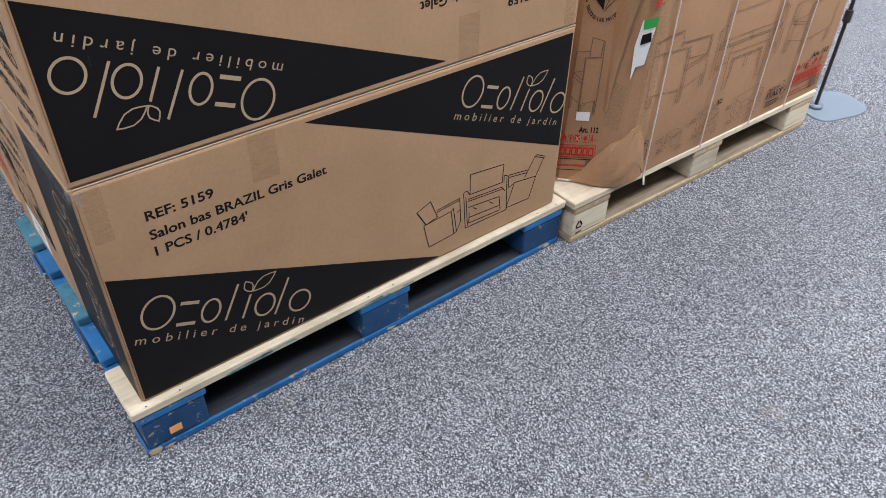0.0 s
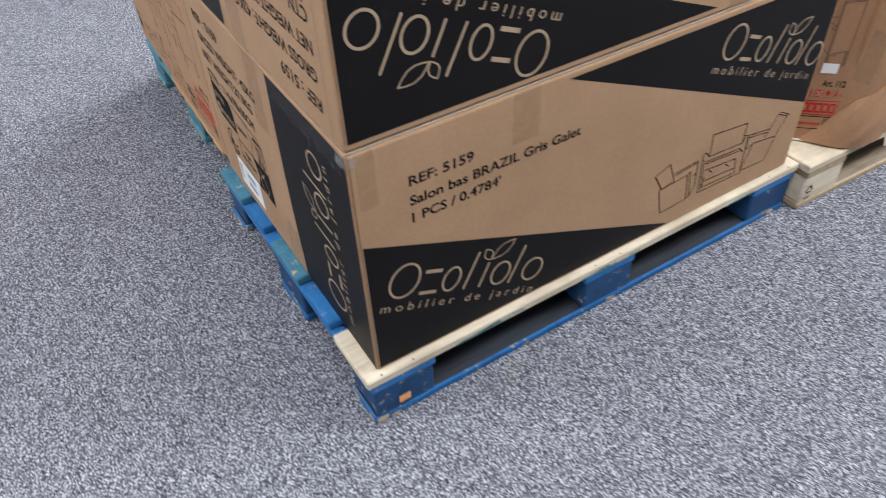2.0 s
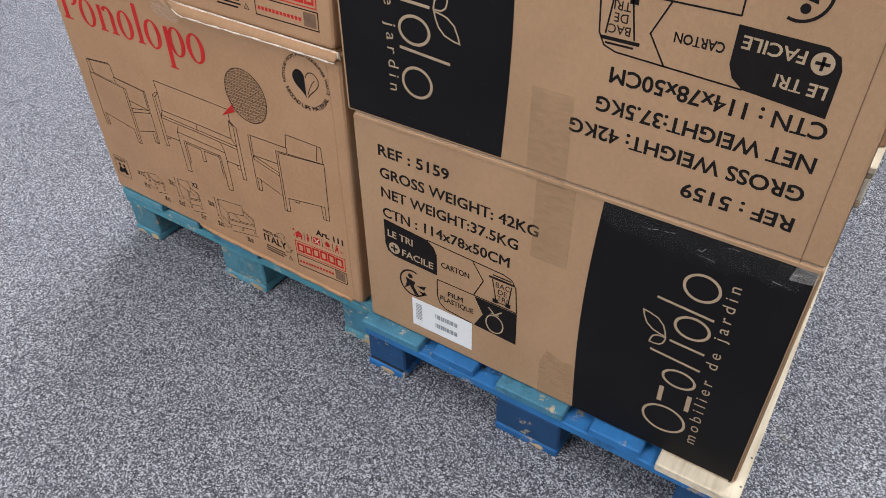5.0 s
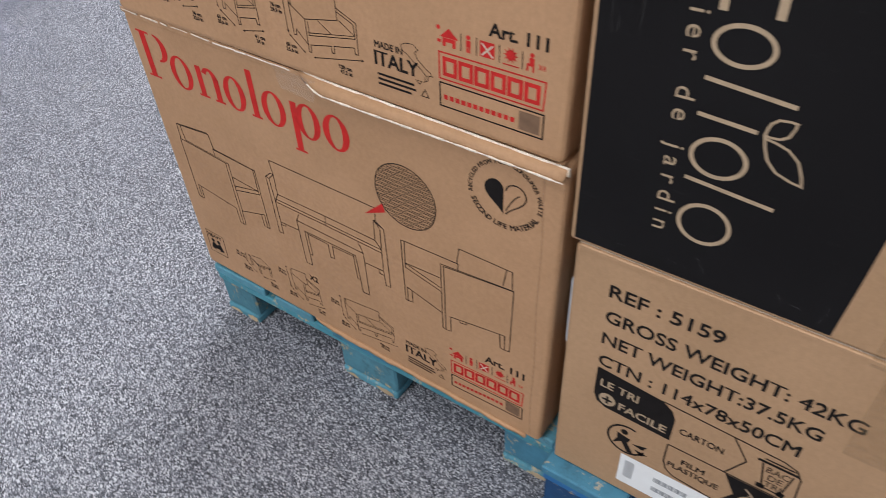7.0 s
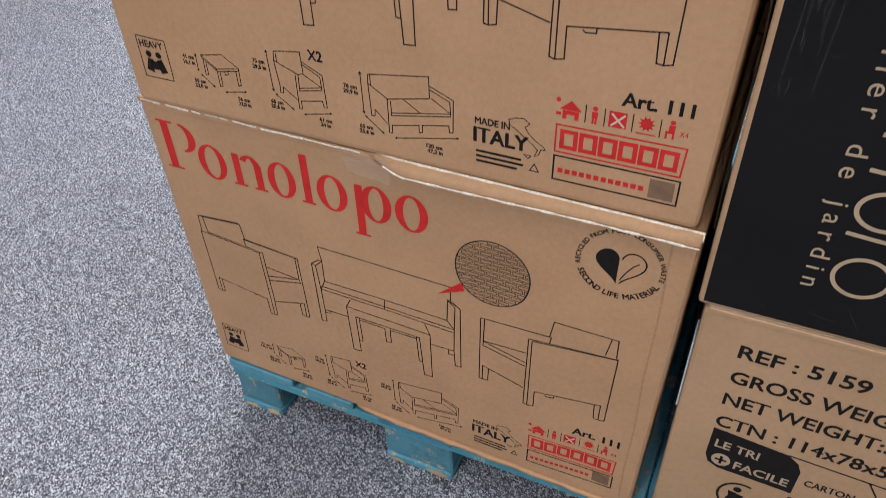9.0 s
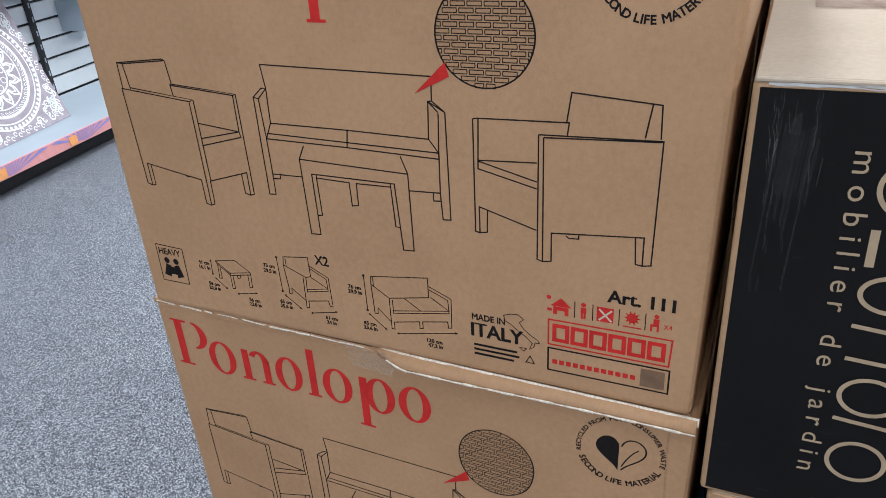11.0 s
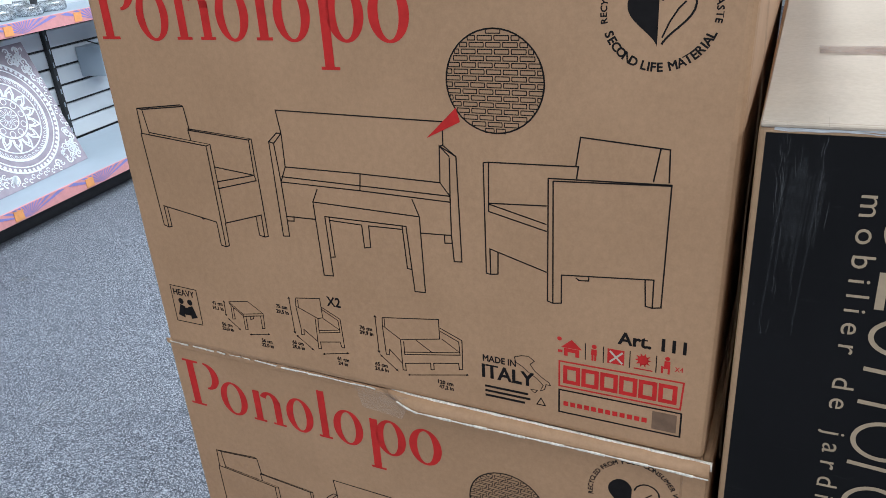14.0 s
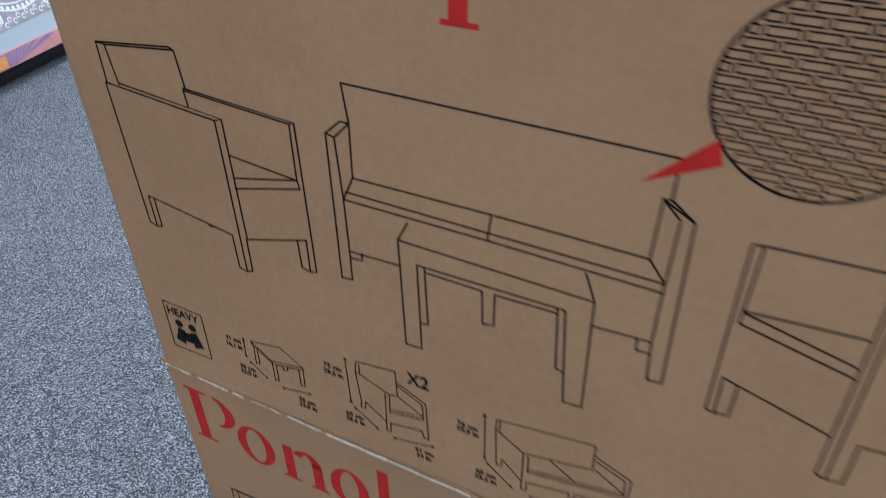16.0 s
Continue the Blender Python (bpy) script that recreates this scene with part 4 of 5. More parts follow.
def maker_panel(plane, u, v, parent, art, k=1.0):
    """The article number, icon row, red maker's block and address bar; from the bar's lower left corner."""
    p = plane @ Matrix.Translation((u, v, 0)) @ Matrix.Diagonal((k, k, 1, 1))
    lettering(art, p, 0.074, 0.120, M_LINE, parent, 0.082, 0.0165, 0.034)
    pi = p @ Matrix.Translation((0, 0.0055, 0))
    r = Print(pi).face([(0.002, 0.095), (0.016, 0.108), (0.030, 0.095)]).quad(0.006, 0.083, 0.011, 0.0945).quad(0.021, 0.083, 0.026, 0.0945).quad(0.011, 0.089, 0.021, 0.0945)
    r.disc(0.000, 0.107, 0.003).quad(-0.002, 0.087, 0.004, 0.091)
    r.done("house_icon", M_RED, parent)
    r = Print(pi).disc(0.045, 0.1035, 0.0032, seg=12).quad(0.0415, 0.091, 0.0485, 0.0995)
    r.quad(0.0420, 0.083, 0.0445, 0.091).quad(0.0455, 0.083, 0.0480, 0.091)
    r.done("standing_icon", M_RED, parent)
    Print(pi).quad(0.062, 0.084, 0.083, 0.105).done("crossed_icon", M_RED, parent)
    r = Print(pi).disc(0.106, 0.0965, 0.0068, seg=12)
    for i in range(10):
        a = math.pi * i / 5
        r.face([(0.106 + 0.006 * math.cos(a - 0.25), 0.0965 + 0.006 * math.sin(a - 0.25)), (0.106 + 0.0108 * math.cos(a), 0.0965 + 0.0108 * math.sin(a)), (0.106 + 0.006 * math.cos(a + 0.25), 0.0965 + 0.006 * math.sin(a + 0.25))])
    r.quad(0.095, 0.0825, 0.118, 0.0842)
    r.done("sun_icon", M_RED, parent)
    r = Print(pi).disc(0.135, 0.1045, 0.003, seg=12).quad(0.1315, 0.093, 0.1385, 0.101).quad(0.128, 0.090, 0.1385, 0.093).quad(0.128, 0.083, 0.1305, 0.090).quad(0.136, 0.083, 0.1385, 0.090)
    r.done("seated_icon", M_RED, parent)
    r = Print(p)
    # the red block
    r.stroke([(0.0, 0.041), (0.0, 0.079), (0.156, 0.080), (0.154, 0.041)], 0.0022, True)
    for i in range(6):
        x = 0.008 + 0.0243 * i
        r.stroke([(x, 0.049), (x, 0.071), (x + 0.017, 0.071), (x + 0.017, 0.049)], 0.0056, True)
    for i in range(12):
        r.quad(0.006 + 0.0093 * i, 0.011, 0.0125 + 0.0093 * i, 0.018)
    r.done("maker_mark", M_RED, parent, "red brand block with icons")
    pale = Print(p @ Matrix.Translation((0, 0.0055, 0)), LIFT * 2)
    pale.stroke([(0.065, 0.086), (0.081, 0.102)], 0.0025).stroke([(0.065, 0.102), (0.081, 0.086)], 0.0025)
    pale.done("icon_cross", M_GREYPRINT, parent)
    b = Print(p)
    b.stroke([(0.0, 0.0), (0.156, 0.0), (0.156, 0.035), (0.0, 0.035)], 0.0022, True)
    for x in (0.034, 0.057, 0.090, 0.122):
        b.quad(x - 0.0006, 0.088, x + 0.0006, 0.112)
    b.done("address_bar", M_LINE, parent)
    Print(p).quad(0.121, 0.004, 0.151, 0.031).done("code_patch", M_FAINT, parent, "small dark printed patch")
    lettering("X4", p, 0.144, 0.094, M_RED, parent, 0.010, 0.007, 0.01)


def furniture_art(plane, parent, k=1.0, ky=1.0, art="Art. 111", line=None):
    line = line or M_LINE
    w = 0.0017
    q = dict(k=k, ky=ky)
    for nm, fn in (("armchair_drawing", armchair_a), ("sofa_drawing", sofa), ("table_drawing", low_table), ("armchair_drawing", armchair_b)):
        g = Print(plane)
        fn(g, w, **q)
        g.done(nm, line, parent)
    for fn in (small_table, small_chair, small_sofa):
        g = Print(plane)
        fn(g, 0.0013, **q)
        g.done("size_drawing", line, parent)
    sizes = (("41 cm", 121, 95), ("16,1 in", 121, 86), ("56 cm", 134, 58), ("22,0 in", 133, 50), ("56 cm", 211, 42), ("22,0 in", 210, 34), ("75 cm", 251, 111), ("29,5 in", 250, 102), ("65 cm", 272, 51), ("25,6 in", 271, 43), ("61 cm", 353, 38), ("24 in", 354, 30), ("76 cm", 400, 101), ("29,9 in", 399, 93), ("65 cm", 420, 43), ("25,6 in", 419, 35), ("120 cm", 523, 35), ("47,2 in", 524, 27))
    for words, x, y in sizes:
        lettering(words, plane, x * k / 1000, y * ky / 1000, line, parent, None, 0.0060, 0.045, name="size_text")
    g = Print(plane)
    weave(g, 0.622 * k, 0.469 * ky, 0.0615, 0.0015)
    g.done("weave_drawing", line, parent, "round close-up drawing of wicker weave")
    g = Print(plane, LIFT * 2)
    g.face([(0.530 * k, 0.397 * ky), (0.577 * k, 0.420 * ky), (0.572 * k, 0.437 * ky)])
    g.done("red_pointer", M_RED, parent)
    g = Print(plane)
    g.stroke([(0.036, 0.050), (0.091, 0.050), (0.091, 0.115), (0.036, 0.117)], 0.0014, True)
    g.disc(0.053, 0.089, 0.0055, seg=16).disc(0.072, 0.089, 0.0055, seg=16)
    g.face([(0.042, 0.062), (0.050, 0.083), (0.060, 0.080), (0.056, 0.070), (0.056, 0.058)])
    g.face([(0.083, 0.062), (0.076, 0.083), (0.066, 0.080), (0.069, 0.070), (0.069, 0.058)])
    g.quad(0.054, 0.064, 0.071, 0.078)
    g.done("heavy_icon", M_LINE, parent)
    lettering("HEAVY", plane, 0.040, 0.100, M_LINE, parent, 0.045, 0.011, 0.026)
    lettering("X2", plane, 0.347 * k, 0.131, M_LINE, parent, 0.024, 0.015, 0.028)
    lettering("MADE IN", plane, 0.594 * k, 0.088, M_LINE, parent, 0.048, 0.0095, 0.034)
    lettering("ITALY", plane, 0.592 * k, 0.062, M_LINE, parent, 0.076, 0.0205, 0.034)
    g = Print(plane)
    o = (0.592 * (k - 1), -0.005)
    g.mm(0.0011, 642, 100, 640, 108, 650, 112, 660, 113, 668, 107, 662, 101, 668, 92, 678, 84, 688, 78, 690, 74, 684, 74, 682, 66, 676, 62, 680, 72, 672, 80, 660, 88, 650, 96, at=o, closed=True)
    g.mm(0.0011, 672, 62, 662, 62, 668, 57, at=o, closed=True)
    g.mm(0.0014, 671, 40, 677, 51, 683, 40, at=o, closed=True)
    for j, n in enumerate((63, 66, 58)):
        g.quad(o[0] + 0.596, 0.046 - 0.0075 * j, o[0] + 0.596 + n / 1000, 0.0495 - 0.0075 * j)
    g.done("country_outline", M_LINE, parent)
    maker_panel(plane, 0.702 * k, 0.031, parent, art)
    round_mark(plane, 0.805 * k, 0.546 * ky, parent)
    red_name(plane, 0.006, 0.514 * ky, k, 1.0, M_RED, parent)


def lip(u0, u1, plane, depth, rise, fold, tall=1.0):
    """A bent flap edge that stands out of the face along u, with a curled profile."""
    bm = bmesh.new()
    n = 28
    rows = []
    for i in range(n + 1):
        s = i / n
        u = u0 + (u1 - u0) * s
        k = min(1.0, 9 * s) * (0.94 - 0.25 * s + 0.04 * math.sin(7 * s))
        j = 0.0012 * math.sin(37 * s) + 0.001 * math.sin(83 * s)
        prof = [(-0.002, 0.004), (depth * 0.55 * k, 0.006 + rise * 0.3), (depth * k + j, fold * k + j), (depth * 0.97 * k + j, fold * k - 0.006 + j), (depth * 0.5 * k, -0.006 + rise * 0.1), (-0.002, -0.010)]
        rows.append([bm.verts.new(plane @ Vector((u, y * tall, d))) for d, y in prof])
    for a, b in zip(rows, rows[1:]):
        for j in range(len(a) - 1):
            bm.faces.new((a[j], b[j], b[j + 1], a[j + 1]))
    bm.faces.new(rows[0])
    bm.faces.new(rows[-1][::-1])
    return bm


def settle(c, old):
    """Slumped cardboard: the print of the lower carton has slid to one side and risen near the pressed corner."""
    def ease(x):
        x = max(0.0, min(1.0, x))
        return x * x * (3 - 2 * x)

    for ob in c.children:
        if ob in old:
            continue
        for p in ob.data.vertices:
            u, v = -p.co.y / 0.931 * 1000, p.co.z / 0.935 * 1000
            right = ease((u - 690) / 130)
            du = -11 + 0.016 * v - 20 * (1 - v / 500) * (1 - ease((u - 75) / 70)) * (v < 500)
            dv = 5 * ease(u / 570) + 11 * right + 6 * ease((v - 430) / 40) * ease((u - 540) / 30) * (1 - right)
            p.co.y -= du * 0.931 / 1000
            p.co.z += dv * 0.935 / 1000


def furniture_carton(x0, y0, z0, wid, h, lean, yaw, label, open_lip, swell):
    """A carton with its printed end towards -x; lean tips it back about its foot, in degrees."""
    c = empty("carton", pose(x0, y0, z0, 0, lean, yaw), label, "carton", "brown furniture cartons")
    body = block((0, -wid, 0), (1.12, 0, h), 0.010, 3)
    left_foot, left_top, right_foot, right_top = swell
    for v in body.verts:
        s = v.co.z / h
        if v.co.y > -wid / 2:
            v.co.y += left_foot + (left_top - left_foot) * s
        else:
            v.co.y -= right_foot + (right_top - right_foot) * s
            if v.co.x > 0.5:
                v.co.y += 0.014
    part("body", body, M_CARD2, c)
    plane = frame_of((0, 0, 0), (0, -1, 0), (0, 0, 1))
    old = list(c.children)
    furniture_art(plane @ Matrix.Translation((-0.0060, 0, 0)) @ Matrix.Diagonal((0.931 * 1.0085, 0.935, 1, 1)), c)
    if open_lip:
        settle(c, old)
    for a, b in ((0.003, 0.555), (0.565, 1.117)):
        part("top_flap", block((a, -wid + 0.015, h + 0.0003), (b, left_top - 0.003, h + 0.0045), 0.0015), M_CARD2, c)
    for u, wd, mt in ((wid - 0.036, 0.003, M_CREASE), (wid - 0.0075, 0.0015, M_CREASE))[0 if open_lip else 1:]:
        g = Print(plane, LIFT * 0.7)
        g.stroke([(u + 0.0012 * math.sin(1.3 * n + wid * 40), 0.012 + (h - 0.024) * n / 12) for n in range(13)], wd)
        g.done("crease", mt, c, "soft upright crease in the cardboard")
    top = frame_of((0, 0, h), (0, -1, 0), (0, 0, 1))
    if open_lip:
        part("bent_flap", lip(0.396, wid - 0.006, top, 0.017, 0.003, -0.0075), M_CARD2, c, "bent flap sticking out of the top edge", True)
        part("torn_edge", lip(0.40, wid - 0.004, top @ Matrix.Translation((0, 0.0015, 0)), 0.006, 0.003, 0.001), M_EDGE, c, "torn pale cardboard edge")
        rim = bmesh.new()
        def brink(n):
            sn = 0.05 + 0.95 * n / 24
            kn = min(1.0, 9 * sn) * (0.94 - 0.25 * sn + 0.04 * math.sin(7 * sn))
            jn = 0.0012 * math.sin(37 * sn) + 0.001 * math.sin(83 * sn)
            return top @ Vector((0.396 + (wid - 0.402) * sn, -0.0075 * kn - 0.004 + jn, 0.017 * kn + jn + 0.0004))
        for i in range(24):
            tube(rim, brink(i), brink(i + 1), 0.0014 + 0.0005 * math.sin(2.1 * i), 6)
        part("torn_rim", rim, M_EDGE, c, "frayed pale rim of the bent flap")
        part("flap_edge", lip(-left_top, 0.41, top @ Matrix.Translation((0, 0.001, 0)), 0.0045, 0.001, -0.001, 0.7), M_CARD2, c, "thin folded edge of the top flap")
        foot_line = frame_of((0, 0, 0.004), (0, -1, 0), (0, 0, 1))
        part("crushed_foot", lip(0.30, 0.80, foot_line, 0.007, 0.002, -0.002, 0.6), M_CARD2, c, "crushed lower edge of the cardboard", True)
        edge = random.Random(12)
        for i in range(16):
            u = -left_top + 0.012 + (0.38 + left_top) * i / 16
            d = edge.uniform(0.014, 0.040)
            tear = bmesh.new()
            tube(tear, top @ Vector((u, 0.0035 + edge.uniform(-0.001, 0.001), 0.0045)), top @ Vector((u + d, 0.0035 + edge.uniform(-0.001, 0.001), 0.0045)), edge.uniform(0.0007, 0.0016), 5)
            part("torn_fibre", tear, M_EDGE, c)
        g = Print(top, 0.009)
        g.face([(0.35, 0.005), (0.44, 0.004), (0.425, -0.035), (0.36, -0.03)])
        g.done("tape", film_mat("loose_clear_tape", (0.6, 0.55, 0.5), 0.12), c, "loose piece of clear tape")
    return c


furniture_carton(0.022, 1.655, 0.148, 0.842, 0.600, 0.0, -1.2, "brown furniture carton with bent top flap on turquoise pallet", True, (0.023, 0.020, -0.016, -0.004))
furniture_carton(0.012, 1.656, 0.7535, 0.853, 0.575, 1.9, -0.6, "brown cardboard furniture carton stacked on another one", False, (0.003, 0.014, -0.024, -0.015))

# ---- damaged carton on the raw pallet ----
DZ, DH = 0.146, 0.600
D = empty("damaged_carton", pose(2.39, -0.067, DZ, 0, 0, -1.0) @ Matrix.Translation((-2.39, 0.067, 0)), "crushed brown cardboard carton bound with white straps on a raw pallet", "carton")
foot = [(1.236, 0.10), (1.244, 0.049), (1.358, -0.053), (1.395, -0.067), (2.395, -0.066), (2.400, 0.70), (1.240, 0.70)]
bm = bmesh.new()
lev = 9
rings = []
for j in range(lev):
    s = j / (lev - 1)
    rings.append([bm.verts.new((x + (0.004 * math.sin(5 * s + x * 3)), y - (0.004 * math.sin(math.pi * s)), DH * s)) for x, y in foot])
for a, b in zip(rings, rings[1:]):
    for i in range(len(foot)):
        k = (i + 1) % len(foot)
        bm.faces.new((a[i], a[k], b[k], b[i]))
bm.faces.new(rings[0][::-1])
bm.faces.new(rings[-1])
part("body", bm, M_CARD3, D)
fr = frame_of((1.376, -0.0725, 0), (1, 0, 0), (0, 0, 1))
furniture_art(fr @ Matrix.Translation((-0.025, 0, 0)) @ Matrix.Diagonal((1.19, 1.0, 1, 1)), D, 1.0, 1.0, "Art. 112", M_FAINT)
dg = frame_of((1.244, 0.049, 0), (0.746, -0.666, 0), (0, 0, 1)) @ Matrix.Translation((0, 0, 0.006))
g = Print(dg)
armchair_b(g, 0.002, k=0.32, ky=1.05, at=(-0.195, 0.0))
g.done("armchair_drawing", M_FAINT, D)
maker_panel(dg @ Matrix.Diagonal((0.72, 1.12, 1, 1)), -0.018, 0.036, D, "Art. 112", 0.9)
round_mark(dg @ Matrix.Diagonal((0.78, 1, 1, 1)), 0.068, 0.532, D)
g = Print(dg, 0.003)
g.quad(0.022, 0.198, 0.058, 0.224)
g.done("paper_label", M_WHITE, D, "small white paper label")
g = Print(frame_of((1.344, -0.052, 0.012), (0.85, -0.52, 0), (0, 0, 1)), 0.002)
g.face([(0.004, 0.31), (0.012, 0.345), (0.034, 0.352), (0.048, 0.475), (0.010, 0.468), (0.000, 0.40)])
g.done("paper_label", M_WHITE, D, "torn white shipping label")
g = Print(frame_of((1.344, -0.052, 0.012), (0.85, -0.52, 0), (0, 0, 1)), 0.004)
g.face([(0.014, 0.445), (0.046, 0.452), (0.050, 0.478), (0.012, 0.470)])
g.done("green_stripe", M_GREEN, D)
g = Print(frame_of((1.344, -0.052, 0.012), (0.85, -0.52, 0), (0, 0, 1)), 0.0045)
g.face([(0.012, 0.405), (0.040, 0.415), (0.036, 0.438), (0.014, 0.432)])
g.done("label_bar", M_LINE, D)
for x in (1.466, 1.728, 1.980, 2.183):
    bm = bmesh.new()
    block((x - 0.0027, -0.0770, -0.003), (x + 0.0027, -0.0755, DH), 0, 1, bm)
    part("strap", bm, M_STRAP, D, "thin white binding strap")
# torn fold that stands out beside the crushed corner, widest at the top
bm = bmesh.new()
rows = []
fold_r = random.Random(9)
base_m = frame_of((1.244, 0.049, 0), (0.746, -0.666, 0), (0, 0, 1))
for i in range(13):
    s = i / 12
    z = 0.235 + (DH - 0.238) * s
    wide, out = 0.004 + 0.052 * s ** 1.2, 0.004 + 0.026 * s ** 1.4
    rows.append([bm.verts.new(base_m @ Vector((0.094 - 0.012 * s + wide * k, z + fold_r.uniform(-0.002, 0.002), 0.0075 + out * math.sin(math.pi * 0.62 * k) + fold_r.uniform(-0.001, 0.001)))) for k in (0.0, 0.35, 0.7, 1.0)])
for a, b in zip(rows, rows[1:]):
    for j in range(3):
        bm.faces.new((a[j], b[j], b[j + 1], a[j + 1]))
ob = part("torn_fold", bm, M_CARD3, D, "torn cardboard fold standing out of the face")
th = ob.modifiers.new("thick", "SOLIDIFY")
th.thickness = 0.004
g = Print(base_m, 0.0085)
g.face([(0.098, 0.185), (0.140, 0.172), (0.146, 0.300), (0.104, 0.318)])
g.done("tape", M_TAPE, D, "patch of clear brown tape")
# crumpled flap at the crushed corner
bm = bmesh.new()
NS, NT = 8, 5
crush = random.Random(44)
low0, low1 = Vector((1.258, 0.030, 0.004)), Vector((1.452, -0.074, 0.0))
rows = []
for i in range(NS + 1):
    u = i / NS
    foot_at = low0.lerp(low1, u) + Vector((-0.35, -0.94, 0)) * 0.050 * math.sin(math.pi * u)
    tall = 0.012 + 0.205 * math.sin(math.pi * u ** 1.5) ** 0.9 * (0.85 + 0.15 * math.sin(9 * u))
    row = []
    for j in range(NT + 1):
        v = j / NT
        bulge = 0.007 * math.sin(math.pi * min(1, v * 1.05)) * math.sin(math.pi * u) + crush.uniform(-0.0022, 0.0022)
        lean_in = 0.012 * v * v * math.sin(math.pi * u)
        row.append(bm.verts.new(foot_at + Vector((-0.35, -0.94, 0)) * (bulge - lean_in) + Vector((0.012 * v, 0, tall * v))))
    rows.append(row)
for a, b in zip(rows, rows[1:]):
    for j in range(NT):
        bm.faces.new((a[j], b[j], b[j + 1], a[j + 1]))
ob = part("crumpled_flap", bm, M_CARD3, D, "crumpled corner of torn cardboard")
th = ob.modifiers.new("thick", "SOLIDIFY")
th.thickness = 0.004
bm = bmesh.new()
for a, b in zip(((1.234, 0.10), (1.242, 0.048), (1.300, -0.008)), ((1.242, 0.048), (1.300, -0.008), (1.378, -0.071))):
    tube(bm, (*a, 0.003), (*b, 0.003), 0.0035, 8)
part("torn_edge", bm, M_EDGE, D, "pale torn edge at the foot")
for u0, z0, z1 in ((0.60, 0.10, 0.40), (0.72, 0.25, 0.55)):
    g = Print(frame_of((1.376, -0.0725, 0), (1, 0, 0), (0, 0, 1)), 0.003)
    g.face([(u0, z0), (u0 + 0.004, z0), (u0 + 0.012, z1), (u0 + 0.009, z1)])
    g.done("crease", M_CARD3, D)
g = Print(frame_of((1.376, -0.0725, 0), (1, 0, 0), (0, 0, 1)), 0.003)
g.quad(0.0, 0.02, 0.055, DH - 0.002)
g.done("tape", M_TAPE, D, "wide strip of clear brown tape")
bm = bmesh.new()
tube(bm, (1.466, -0.077, -0.002), (1.452, -0.092, -0.022), 0.0032, 8)
part("strap_tail", bm, M_STRAP, D)


# ---- floor stands ----
def floor_stand(m, tall, label):
    s = empty("floor_stand", m, label, "stand", "floor stands")
    bm = bmesh.new()
    n = 48
    top, bot = [], []
    for i in range(n):
        a = 2 * math.pi * i / n
        ca, sa = math.cos(a), math.sin(a)
        e = 0.55
        x = 0.134 * math.copysign(abs(ca) ** (0.3 if ca < 0 else 0.75), ca)
        y = 0.104 * math.copysign(abs(sa) ** e, sa) * (1.0 - 0.06 * x / 0.134)
        bot.append(bm.verts.new((x, y, 0.0)))
        top.append(bm.verts.new((x * 0.985, y * 0.985, 0.006)))
    for i in range(n):
        k = (i + 1) % n
        bm.faces.new((bot[i], bot[k], top[k], top[i]))
    bm.faces.new(top)
    bm.faces.new(bot[::-1])
    part("base_plate", bm, M_PLATE, s, "grey rounded steel base plate")
    bm = tube(bmesh.new(), (-0.066, 0.0, 0.006), (-0.066, 0.0, 0.018), 0.026, 24)
    part("collar", bm, M_PLATE, s, "", True)
    bm = tube(bmesh.new(), (-0.066, 0.0, 0.012), (-0.066, 0.0, tall), 0.0068, 12)
    part("pole", bm, M_BLACKPL, s, "thin black pole")
    bm = tube(bmesh.new(), (-0.066, 0.0, tall * 0.27), (-0.066, 0.0, tall * 0.305), 0.014, 12)
    part("clamp", bm, M_BLACKPL, s)
    return s


floor_stand(pose(2.620, -0.045, 0, 0, 0, -19), 1.25, "black pole on a grey base plate beside the raw pallet")
floor_stand(pose(-0.771, 1.011, 0, 0, 0, -124), 0.11, "short black post on a grey base plate on open carpet")

# ---- blue basket ----
B = empty("blue_crate", pose(0.63, 3.57, 0, 0, 0, 4), "bright blue slotted plastic crate on small feet", "crate")
for nm, lo, hi in (("base", (-0.60, 0, 0.03), (0, 0.40, 0.05)), ("side_wall", (-0.60, 0.385, 0.05), (0, 0.40, 0.34)), ("side_wall", (-0.60, 0.0155, 0.05), (-0.585, 0.3845, 0.34)), ("side_wall", (-0.015, 0.0155, 0.05), (0, 0.3845, 0.34))):
    part(nm, block(lo, hi, 0.004), M_CRATE, B)
bm = bmesh.new()
block((-0.60, 0, 0.05), (0, 0.015, 0.10), 0.003, 1, bm)
block((-0.60, 0, 0.28), (0, 0.015, 0.34), 0.003, 1, bm)
for i in range(22):
    x = -0.60 + 0.0275 * i
    block((x, 0.001, 0.0995), (x + (0.017 if 0 < i < 21 else 0.0225), 0.014, 0.2805), 0, 1, bm)
part("front_wall", bm, M_CRATE, B, "slotted front wall")
for fx in (-0.56, -0.06):
    for fy in (0.03, 0.35):
        part("foot", block((fx, fy - 0.02, 0.0), (fx + 0.05, fy + 0.03, 0.0305), 0.006), M_CRATE, B)

